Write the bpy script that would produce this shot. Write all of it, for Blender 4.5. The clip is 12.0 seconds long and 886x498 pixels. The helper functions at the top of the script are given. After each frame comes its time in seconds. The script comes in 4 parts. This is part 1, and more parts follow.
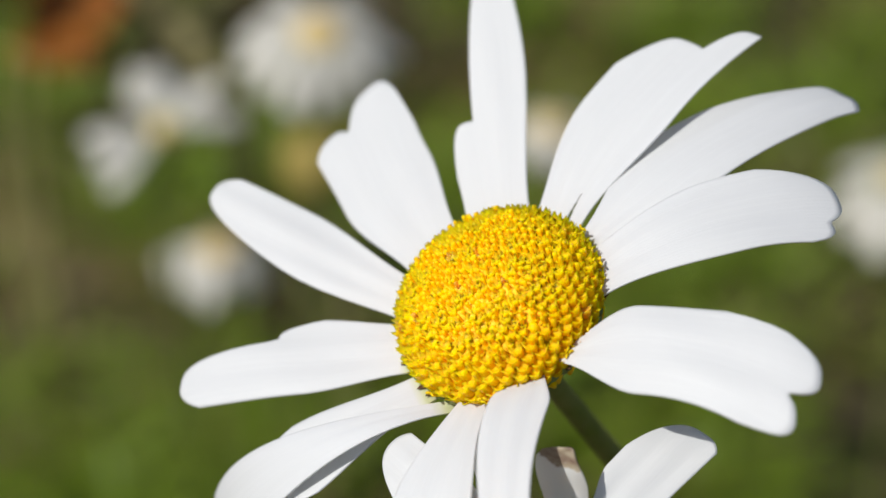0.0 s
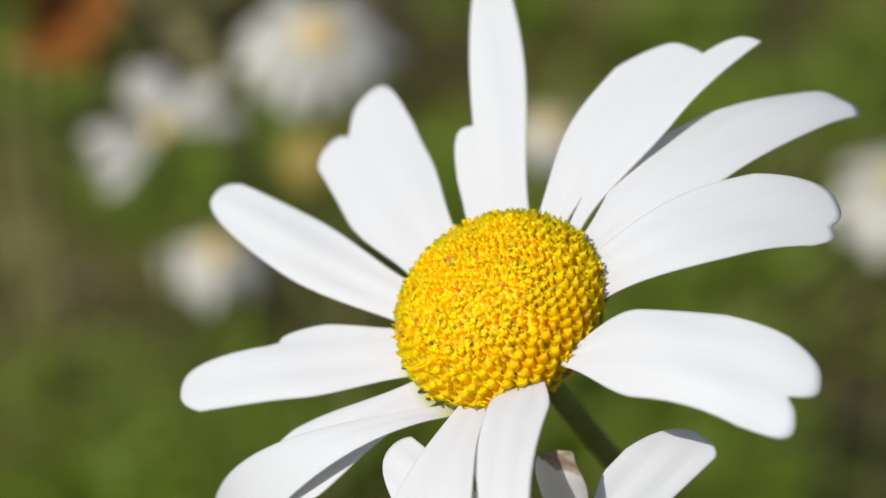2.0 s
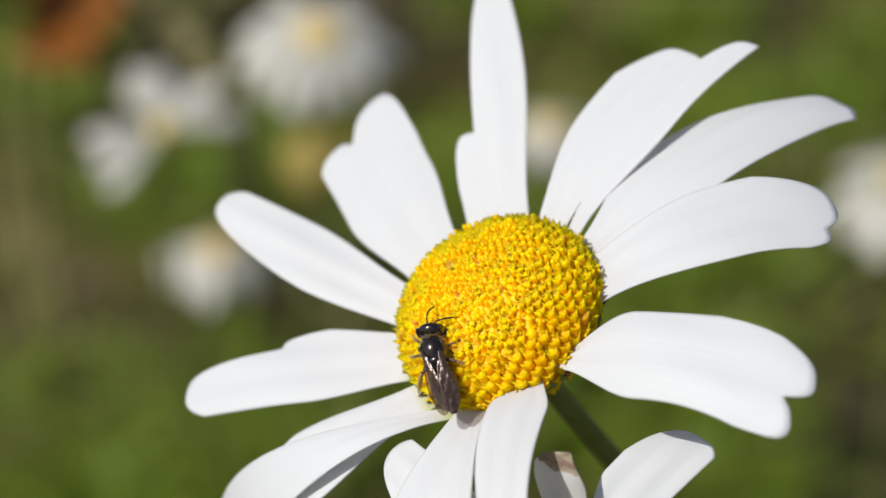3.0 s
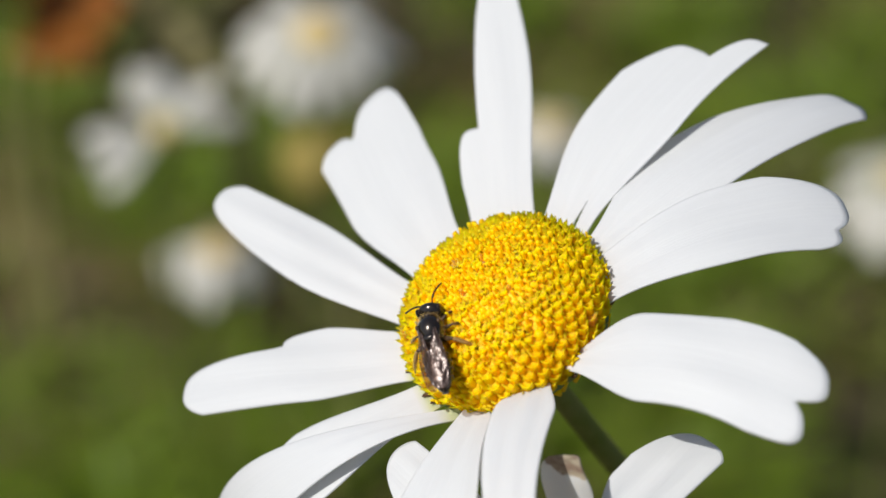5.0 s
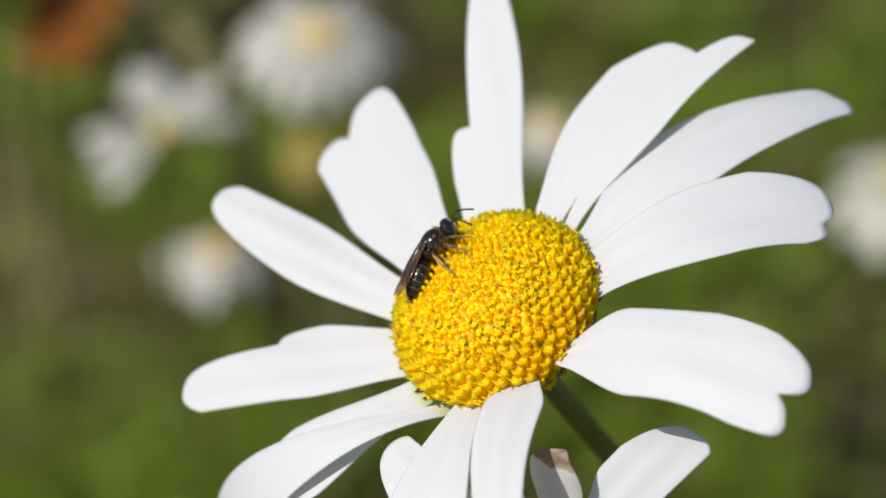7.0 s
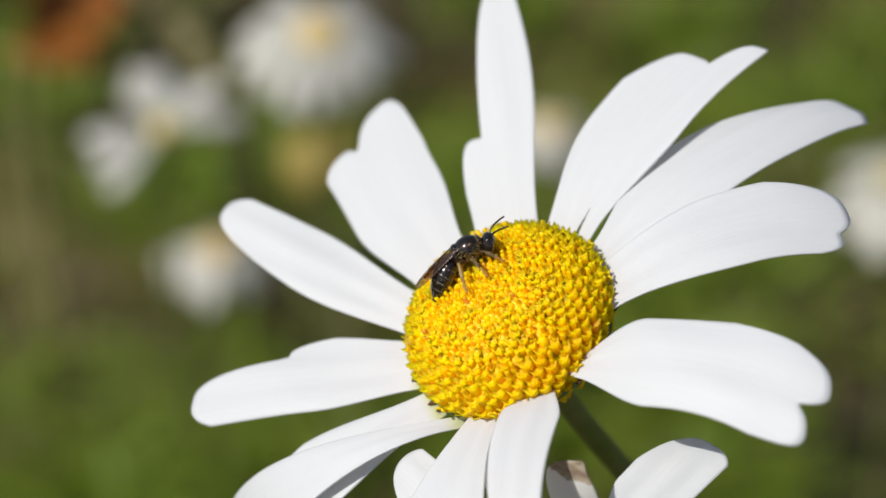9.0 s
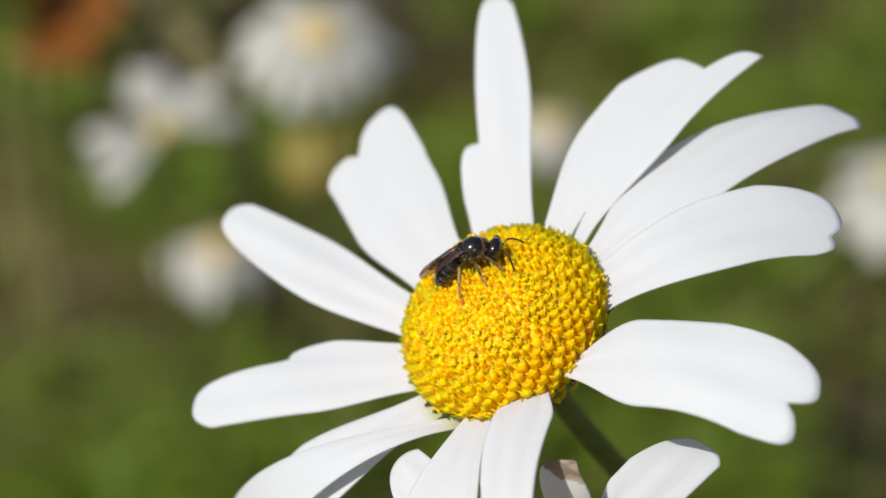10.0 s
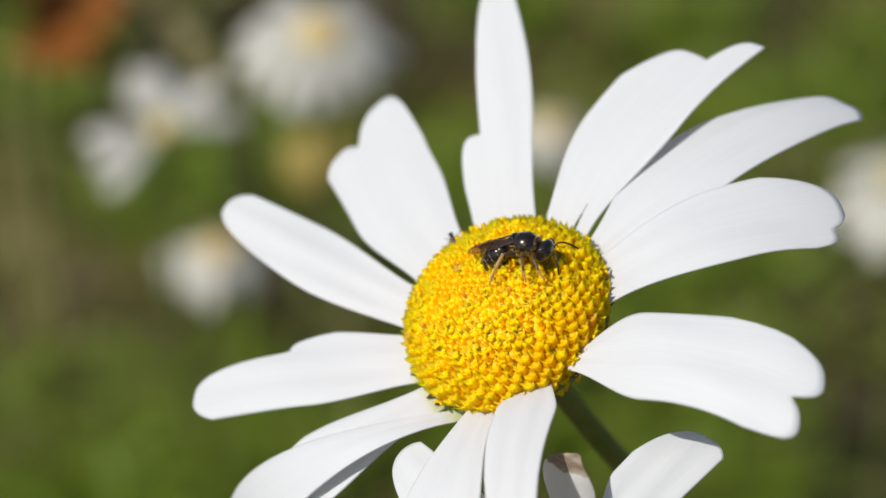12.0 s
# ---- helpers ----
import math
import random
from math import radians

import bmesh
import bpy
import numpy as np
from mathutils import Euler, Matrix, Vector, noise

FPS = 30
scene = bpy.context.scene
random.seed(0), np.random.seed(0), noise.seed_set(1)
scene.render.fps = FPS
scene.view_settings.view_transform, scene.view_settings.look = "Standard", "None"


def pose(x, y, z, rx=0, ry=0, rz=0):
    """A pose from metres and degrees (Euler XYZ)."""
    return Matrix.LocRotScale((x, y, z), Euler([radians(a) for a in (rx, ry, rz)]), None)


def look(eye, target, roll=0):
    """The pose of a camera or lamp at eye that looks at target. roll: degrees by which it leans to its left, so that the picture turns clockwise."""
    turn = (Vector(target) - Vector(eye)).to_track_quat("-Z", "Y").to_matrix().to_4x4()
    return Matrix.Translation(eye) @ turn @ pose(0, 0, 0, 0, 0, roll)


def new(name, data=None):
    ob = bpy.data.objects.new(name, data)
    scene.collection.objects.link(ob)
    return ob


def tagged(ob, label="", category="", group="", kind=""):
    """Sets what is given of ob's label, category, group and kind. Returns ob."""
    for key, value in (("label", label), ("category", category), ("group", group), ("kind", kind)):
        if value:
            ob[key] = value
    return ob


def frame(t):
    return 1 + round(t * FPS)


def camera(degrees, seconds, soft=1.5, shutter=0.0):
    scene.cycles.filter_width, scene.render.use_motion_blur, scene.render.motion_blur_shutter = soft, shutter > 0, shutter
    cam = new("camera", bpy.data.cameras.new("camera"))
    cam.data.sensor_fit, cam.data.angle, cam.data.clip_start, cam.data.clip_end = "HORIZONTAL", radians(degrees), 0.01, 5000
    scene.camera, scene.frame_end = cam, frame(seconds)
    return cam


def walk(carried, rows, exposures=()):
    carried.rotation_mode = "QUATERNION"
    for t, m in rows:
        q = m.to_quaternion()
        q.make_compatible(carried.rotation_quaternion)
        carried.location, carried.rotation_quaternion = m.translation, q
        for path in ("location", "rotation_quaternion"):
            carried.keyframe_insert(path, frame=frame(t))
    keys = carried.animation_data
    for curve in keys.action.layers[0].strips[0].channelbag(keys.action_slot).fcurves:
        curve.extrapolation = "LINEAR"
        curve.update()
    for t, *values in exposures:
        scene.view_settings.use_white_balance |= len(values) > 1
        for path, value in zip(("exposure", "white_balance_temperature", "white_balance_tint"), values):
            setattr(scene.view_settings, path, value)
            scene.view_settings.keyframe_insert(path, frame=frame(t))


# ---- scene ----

MM = 0.001

# ---------------------------------------------------------------- camera
cam = camera(25.0, 12.0)
cam.data.dof.use_dof = True
cam.data.dof.focus_distance = 0.1345
cam.data.dof.aperture_fstop = 20.5
EYE = Vector((0, -0.112696, 0.528911))
walk(cam, [(0.0, pose(*EYE, 55, 0, 0)), (12.0, pose(*EYE, 55, 0, 0))])

# ---------------------------------------------------------------- light
TO_SUN = Vector((-0.54, -0.33, 0.775)).normalized()
world = bpy.data.worlds.new("sky")
scene.world = world
world.use_nodes = True
sky = world.node_tree.nodes.new("ShaderNodeTexSky")
sky.sky_type = "NISHITA"
sky.sun_disc = False
sky.sun_elevation = math.asin(TO_SUN.z)
sky.sun_rotation = math.atan2(TO_SUN.x, TO_SUN.y)
sky.dust_density, sky.ozone_density = 1.5, 0.8
world.node_tree.nodes["Background"].inputs[1].default_value = 0.088
world.node_tree.links.new(sky.outputs[0], world.node_tree.nodes["Background"].inputs[0])
sun = new("sun", bpy.data.lights.new("sun", "SUN"))
sun.data.energy = 3.95
sun.data.angle = radians(0.53)
sun.data.color = (1.0, 0.985, 0.96)
sun.matrix_world = look(TO_SUN * 5, (0, 0, 0))
scene.view_settings.exposure = 0.0


# ---------------------------------------------------------------- materials
class Nodes:
    """A short way to write node trees."""

    def __init__(self, name):
        self.m = bpy.data.materials.new(name)
        self.m.use_nodes = True
        self.t = self.m.node_tree
        self.p = self.t.nodes["Principled BSDF"]
        self.out = self.t.nodes["Material Output"]

    def node(self, kind, **inputs):
        nd = self.t.nodes.new(kind)
        for k, v in inputs.items():
            self.put(nd, k.replace("_", " "), v)
        return nd

    def put(self, nd, k, v):
        s = nd.inputs[k]
        if hasattr(v, "is_linked"):
            self.t.links.new(v, s)
        else:
            s.default_value = v

    def set(self, **inputs):
        for k, v in inputs.items():
            self.put(self.p, k.replace("_", " "), v)
        return self

    def coords(self, kind="Object", scale=(1, 1, 1)):
        c = self.t.nodes.new("ShaderNodeTexCoord")
        mp = self.node("ShaderNodeMapping", Vector=c.outputs[kind])
        mp.inputs["Scale"].default_value = scale
        return mp.outputs[0]

    def noise(self, scale, detail=3.0, vec=None, rough=0.55):
        nd = self.node("ShaderNodeTexNoise", Scale=scale, Detail=detail, Roughness=rough)
        if vec is not None:
            self.t.links.new(vec, nd.inputs["Vector"])
        return nd.outputs["Fac"]

    def ramp(self, fac, *stops):
        nd = self.node("ShaderNodeValToRGB", Fac=fac)
        e = nd.color_ramp.elements
        while len(e) < len(stops):
            e.new(0.5)
        for el, (pos, col) in zip(e, stops):
            el.position, el.color = pos, (*col, 1) if len(col) == 3 else col
        return nd.outputs["Color"]

    def mix(self, fac, a, b, how="MIX"):
        nd = self.t.nodes.new("ShaderNodeMix")
        nd.data_type, nd.blend_type = "RGBA", how
        for i, v in ((0, fac), (6, a), (7, b)):
            if hasattr(v, "is_linked"):
                self.t.links.new(v, nd.inputs[i])
            else:
                nd.inputs[i].default_value = v if i == 0 else (*v, 1)
        return nd.outputs[2]

    def bump(self, height, strength, distance):
        nd = self.node("ShaderNodeBump", Height=height, Strength=strength, Distance=distance)
        self.t.links.new(nd.outputs[0], self.p.inputs["Normal"])
        return nd.outputs[0]

    def translucent(self, colour, amount, normal=None):
        tr = self.node("ShaderNodeBsdfTranslucent", Color=colour)
        if normal is not None:
            self.t.links.new(normal, tr.inputs["Normal"])
        mx = self.node("ShaderNodeMixShader", Fac=amount)
        self.t.links.new(self.p.outputs[0], mx.inputs[1])
        self.t.links.new(tr.outputs[0], mx.inputs[2])
        self.t.links.new(mx.outputs[0], self.out.inputs["Surface"])
        return self


def petal_material(name, white, aged=0.0):
    n = Nodes(name)
    uv = n.coords("UV", (1, 1, 1))
    sep = n.node("ShaderNodeSeparateXYZ", Vector=uv)
    base = n.ramp(sep.outputs["Y"], (0.0, (0.66, 0.68, 0.34)), (0.015, (0.74, 0.75, 0.58)), (0.04, white), (1.0, white))
    streak = n.noise(1.0, 4.0, n.coords("UV", (34, 2.2, 1)))
    cells = n.noise(1.0, 2.0, n.coords("UV", (60, 70, 1)))
    col = n.mix(n.ramp(streak, (0.35, (0, 0, 0)), (0.75, (0.4, 0.4, 0.4))), base, (0.735, 0.735, 0.73))
    if aged:
        spots = n.noise(1.6, 4.0, n.coords("UV", (1.0, 3.0, 1)))
        edge = n.noise(3.0, 3.0, n.coords("UV", (1.5, 2.0, 1)))
        ragged = n.node("ShaderNodeMath")
        ragged.operation = "MULTIPLY_ADD"
        ragged.inputs[1].default_value = 0.35
        n.t.links.new(edge, ragged.inputs[0]), n.t.links.new(sep.outputs["Y"], ragged.inputs[2])
        tip = n.ramp(ragged.outputs[0], (0.97, (0, 0, 0)), (1.05, (1, 1, 1)))
        brown = n.ramp(spots, (0.40, (0.50, 0.42, 0.28)), (0.60, (0.20, 0.10, 0.05)))
        fac = n.mix(1.0, tip, (aged, aged, aged), "MULTIPLY")
        col = n.mix(fac, col, brown)
    h = n.mix(0.35, streak, cells)
    nor = n.bump(h, 0.22, 0.0002)
    n.set(Base_Color=col, Roughness=0.48, Specular_IOR_Level=0.35, Sheen_Weight=0.05)
    return n.translucent(col, 0.38, nor).m


PETAL = petal_material("petal_white", (0.80, 0.80, 0.79))
PETAL_AGED = petal_material("petal_browned", (0.79, 0.78, 0.75), 0.9)
# creamier white for the far daisies, its tone lowered to hold their shading too
PETAL_CREAM_DIM = petal_material("petal_cream_dim", (0.64, 0.61, 0.52))


def floret_material(name, light, dark):
    n = Nodes(name)
    rnd = n.t.nodes.new("ShaderNodeNewGeometry").outputs["Random Per Island"]
    ob = n.t.nodes.new("ShaderNodeObjectInfo").outputs["Random"]
    both = n.node("ShaderNodeMath", Value=0.0)
    both.operation = "ADD"
    n.t.links.new(rnd, both.inputs[0]), n.t.links.new(ob, both.inputs[1])
    fr = n.t.nodes.new("ShaderNodeMath")
    fr.operation = "FRACT"
    n.t.links.new(both.outputs[0], fr.inputs[0])
    tone = n.ramp(fr.outputs[0], (0.0, (0.60, 0.27, 0.03)), (0.010, (0.60, 0.27, 0.03)), (0.02, dark), (0.5, light), (1.0, tuple(min(1, c * 1.10) for c in light)))
    # the tube is a slightly deeper orange at its foot and yellow from the middle up
    up = n.node("ShaderNodeSeparateXYZ", Vector=n.coords("UV"))
    tone = n.mix(n.ramp(up.outputs["Y"], (0.16, (0, 0, 0)), (0.36, (1, 1, 1))), (0.88, 0.46, 0.006), tone)
    grain = n.noise(2600, 3.0, n.coords())
    col = n.mix(n.ramp(grain, (0.4, (0, 0, 0)), (0.8, (0.35, 0.35, 0.35))), tone, dark)
    n.bump(grain, 0.25, 0.0001)
    n.set(Base_Color=col, Roughness=0.45, Specular_IOR_Level=0.12, Subsurface_Weight=0.9, Subsurface_Radius=(1.0, 0.9, 0.12), Subsurface_Scale=0.0008)
    return n.m


FLORET = floret_material("floret_yellow", (1.0, 0.515, 0.001), (1.0, 0.465, 0.001))


def plain(name, colour, rough=0.5, other=None, scale=900, bump=0.3, spec=0.4, coat=0.0, metal=0.0, through_light=0.0):
    n = Nodes(name)
    other = other or tuple(c * 0.6 for c in colour)
    vec = n.coords()
    big, fine = n.noise(scale * 0.2, 3.0, vec), n.noise(scale, 4.0, vec)
    col = n.mix(n.ramp(n.mix(0.5, big, fine), (0.38, (0, 0, 0)), (0.62, (1, 1, 1))), colour, other)
    nor = n.bump(fine, bump, 0.3 / scale)
    n.set(Base_Color=col, Roughness=rough, Specular_IOR_Level=spec, Coat_Weight=coat, Coat_Roughness=0.08, Metallic=metal)
    if through_light:
        n.translucent(col, through_light, nor)
    return n.m


STEM = plain("stem_green", (0.16, 0.20, 0.035), 0.45, (0.22, 0.23, 0.07), 700, 0.3, through_light=0.1)
BRACT = plain("bract_green", (0.14, 0.19, 0.04), 0.5, (0.20, 0.19, 0.07), 900, 0.3)
MARGIN = plain("bract_margin_brown", (0.07, 0.03, 0.012), 0.55, (0.16, 0.09, 0.04), 1500, 0.3)
RECEPTACLE = plain("disc_base_yellow", (1.0, 0.60, 0.002), 0.6, (0.95, 0.55, 0.004), 1500, 0.4)
CHITIN = plain("black_chitin", (0.007, 0.005, 0.004), 0.20, (0.013, 0.009, 0.007), 4200, 0.16, 0.45, 0.45)
CHITIN_DULL = plain("brown_black_chitin", (0.014, 0.009, 0.007), 0.28, (0.030, 0.016, 0.010), 4200, 0.16, 0.4)
EYE_DARK = plain("eye_dark", (0.010, 0.007, 0.006), 0.16, (0.016, 0.010, 0.008), 9000, 0.10, 0.5, 0.5)
LEG_BROWN = plain("leg_brown", (0.045, 0.024, 0.012), 0.42, (0.09, 0.05, 0.02), 3500, 0.3)
LEG_PALE = plain("leg_pale_brown", (0.30, 0.16, 0.04), 0.5, (0.40, 0.25, 0.08), 3500, 0.3)
HAIR = plain("pale_hair", (0.62, 0.43, 0.15), 0.6, (0.42, 0.27, 0.08), 3000, 0.2)
BAND = plain("pale_hair_band", (0.30, 0.26, 0.19), 0.6, (0.14, 0.11, 0.08), 9000, 0.3)
for shell in (CHITIN, CHITIN_DULL, EYE_DARK):
    shell.node_tree.nodes["Principled BSDF"].inputs["Specular Tint"].default_value = (1.0, 0.86, 0.72, 1)
VEIN = plain("wing_vein", (0.05, 0.028, 0.016), 0.4)


def wing_material():
    n = Nodes("wing_smoky")
    fine, crumple = n.noise(2600, 3.0, n.coords()), n.noise(1100, 3.0, n.coords("Object", (0.7, 1.6, 1.0)))
    col = n.mix(fine, (0.10, 0.050, 0.032), (0.045, 0.022, 0.015))
    nor = n.bump(n.mix(0.5, crumple, fine), 0.8, 0.00014)
    n.set(Base_Color=col, Roughness=0.28, Specular_IOR_Level=0.5)
    n.set(Thin_Film_Thickness=420.0, Thin_Film_IOR=1.45)
    clear = n.node("ShaderNodeBsdfTransparent", Color=(0.86, 0.79, 0.75, 1))
    film = n.node("ShaderNodeMixShader", Fac=0.27)
    n.t.links.new(clear.outputs[0], film.inputs[1]), n.t.links.new(n.p.outputs[0], film.inputs[2])
    shine = n.node("ShaderNodeBsdfAnisotropic", Color=(0.95, 0.86, 0.84, 1), Roughness=0.24)
    n.t.links.new(nor, shine.inputs["Normal"])
    both = n.node("ShaderNodeMixShader", Fac=0.035)
    n.t.links.new(film.outputs[0], both.inputs[1]), n.t.links.new(shine.outputs[0], both.inputs[2])
    n.t.links.new(both.outputs[0], n.out.inputs["Surface"])
    return n.m


WING = wing_material()


def ground_material():
    n = Nodes("meadow_soil")
    vec = n.coords()
    patch, grit = n.noise(9, 4.0, vec), n.noise(160, 6.0, vec, 0.7)
    col = n.ramp(patch, (0.35, (0.105, 0.115, 0.018)), (0.50, (0.11, 0.090, 0.032)), (0.66, (0.14, 0.105, 0.050)))
    col = n.mix(n.ramp(grit, (0.35, (0, 0, 0)), (0.7, (1, 1, 1))), col, (0.060, 0.048, 0.018))
    n.bump(grit, 0.8, 0.006)
    n.set(Base_Color=col, Roughness=0.9, Specular_IOR_Level=0.2)
    return n.m


def blade_material(name, a, b, c):
    n = Nodes(name)
    rnd = n.t.nodes.new("ShaderNodeNewGeometry").outputs["Random Per Island"]
    fine = n.noise(120, 3.0, n.coords())
    col = n.mix(n.mix(0.4, rnd, fine), n.ramp(rnd, (0.0, a), (0.5, b), (1.0, c)), b)
    n.set(Base_Color=col, Roughness=0.5, Specular_IOR_Level=0.35)
    return n.translucent(col, 0.3).m


SOIL = ground_material()
GRASS = blade_material("grass_green", (0.132, 0.152, 0.0142), (0.172, 0.193, 0.0222), (0.233, 0.212, 0.0405))
GRASS_FRESH = blade_material("grass_fresh", (0.147, 0.231, 0.0147), (0.189, 0.273, 0.0189), (0.231, 0.284, 0.0315))
GRASS_DRY = blade_material("grass_dry", (0.222, 0.162, 0.0658), (0.284, 0.212, 0.0911), (0.162, 0.111, 0.0506))
RUST = plain("rust_leaf", (0.42, 0.135, 0.009), 0.6, (0.20, 0.065, 0.007), 260, 0.5, through_light=0.25)
MUSTARD = plain("withered_mustard", (0.28, 0.21, 0.04), 0.7, (0.20, 0.14, 0.03), 420, 0.5)
STRAW = plain("straw", (0.55, 0.49, 0.22), 0.6, (0.42, 0.36, 0.14), 300, 0.4)
STALK = plain("dry_stalk_tan", (0.30, 0.26, 0.10), 0.7, (0.22, 0.18, 0.07), 300, 0.4)
FAR_DISC = plain("disc_far_yellow", (0.60, 0.46, 0.22), 0.6, (0.48, 0.34, 0.12), 1200, 0.6)


# ---------------------------------------------------------------- mesh helpers
def mesh_of(name, verts, faces, smooth=True, uv=None):
    me = bpy.data.meshes.new(name)
    me.from_pydata([tuple(v) for v in verts], [], [tuple(f) for f in faces])
    if uv is not None:
        layer = me.uv_layers.new(name="UVMap")
        for loop in me.loops:
            layer.data[loop.index].uv = uv[loop.vertex_index]
    me.update()
    bm = bmesh.new()
    bm.from_mesh(me)
    bmesh.ops.recalc_face_normals(bm, faces=bm.faces)
    bm.to_mesh(me)
    bm.free()
    if smooth:
        me.polygons.foreach_set("use_smooth", [True] * len(me.polygons))
    return me


def part(name, me, material, parent=None, label="", m=None):
    ob = new(name, me)
    if material is not None and not me.materials:
        me.materials.append(material)
    ob.parent = parent
    if m is not None:
        ob.matrix_basis = m
    if label:
        tagged(ob, label)
    return ob


def thing(name, m, label, category, group="", kind=""):
    ob = new(name)
    ob.empty_display_size = 0.002
    ob.matrix_basis = m
    return tagged(ob, label, category, group, kind)


def join(pieces):
    verts, faces = [], []
    for v, f in pieces:
        k = len(verts)
        verts += [tuple(x) for x in v]
        faces += [tuple(i + k for i in q) for q in f]
    return verts, faces


def tube(points, radii, sides=8, flat=1.0, ridge=0.0):
    """A closed tube along points. flat: height against width; ridge: depth of its ribs."""
    pts = [Vector(p) for p in points]
    verts, faces = [], []
    side = None
    for i, p in enumerate(pts):
        d = (pts[min(i + 1, len(pts) - 1)] - pts[max(i - 1, 0)]).normalized()
        ref = side if side is not None else (Vector((0, 0, 1)) if abs(d.z) < 0.9 else Vector((1, 0, 0))).cross(d)
        side = (ref - d * ref.dot(d)).normalized()
        up = d.cross(side)
        for k in range(sides):
            a = 2 * math.pi * k / sides
            r = radii[i] * (1 - ridge * (k % 2))
            verts.append(p + side * (math.cos(a) * r) + up * (math.sin(a) * r * flat))
    for i in range(len(pts) - 1):
        for k in range(sides):
            a, b = i * sides + k, i * sides + (k + 1) % sides
            faces.append((a, b, b + sides, a + sides))
    faces += [tuple(range(sides))[::-1], tuple(range((len(pts) - 1) * sides, len(pts) * sides))]
    return verts, faces


def spline(points, steps=6):
    """Catmull-Rom points through the given ones."""
    p = [Vector(q) for q in points]
    p = [2 * p[0] - p[1]] + p + [2 * p[-1] - p[-2]]
    res = []
    for i in range(1, len(p) - 2):
        for s in range(steps):
            t = s / steps
            res.append(0.5 * (2 * p[i] + (p[i + 1] - p[i - 1]) * t + (2 * p[i - 1] - 5 * p[i] + 4 * p[i + 1] - p[i + 2]) * t * t
                              + (3 * p[i] - p[i - 1] - 3 * p[i + 1] + p[i + 2]) * t ** 3))
    return res + [p[-2]]


def ball(rx, ry, rz, centre=(0, 0, 0), nu=24, nv=16, shape=None):
    """An ellipsoid; shape(v) may push its points about."""
    verts = [Vector((0, 0, rz))]
    for j in range(1, nv):
        b = math.pi * j / nv
        for i in range(nu):
            a = 2 * math.pi * i / nu
            verts.append(Vector((rx * math.sin(b) * math.cos(a), ry * math.sin(b) * math.sin(a), rz * math.cos(b))))
    verts.append(Vector((0, 0, -rz)))
    if shape:
        verts = [shape(v) for v in verts]
    verts = [v + Vector(centre) for v in verts]
    faces = [(0, 1 + i, 1 + (i + 1) % nu) for i in range(nu)]
    for j in range(nv - 2):
        for i in range(nu):
            a, b = 1 + j * nu + i, 1 + j * nu + (i + 1) % nu
            faces.append((a, a + nu, b + nu, b))
    last = len(verts) - 1
    faces += [(last, last - nu + (i + 1) % nu, last - nu + i) for i in range(nu)]
    return verts, faces


def lathe(profile, sides=32, wobble=0.0):
    """A body of revolution about z from (radius, height) pairs, open at both ends."""
    verts, faces = [], []
    for j, (r, z) in enumerate(profile):
        for i in range(sides):
            a = 2 * math.pi * i / sides
            k = 1 + wobble * math.sin(a * 11 + j)
            verts.append((r * k * math.cos(a), r * k * math.sin(a), z))
    for j in range(len(profile) - 1):
        for i in range(sides):
            a, b = j * sides + i, j * sides + (i + 1) % sides
            faces.append((a, b, b + sides, a + sides))
    return verts, faces


def metres(vf, k=MM):
    return [Vector(v) * k for v in vf[0]], vf[1]


# ---------------------------------------------------------------- daisies
def facing(centre, normal, right=(1, 0, 0)):
    """The pose of a flower head whose disc faces normal."""
    z = Vector(normal).normalized()
    x = Vector(right)
    x = (x - z * x.dot(z)).normalized()
    y = z.cross(x)
    return Matrix.Translation(centre) @ Matrix((x, y, z)).transposed().to_4x4()


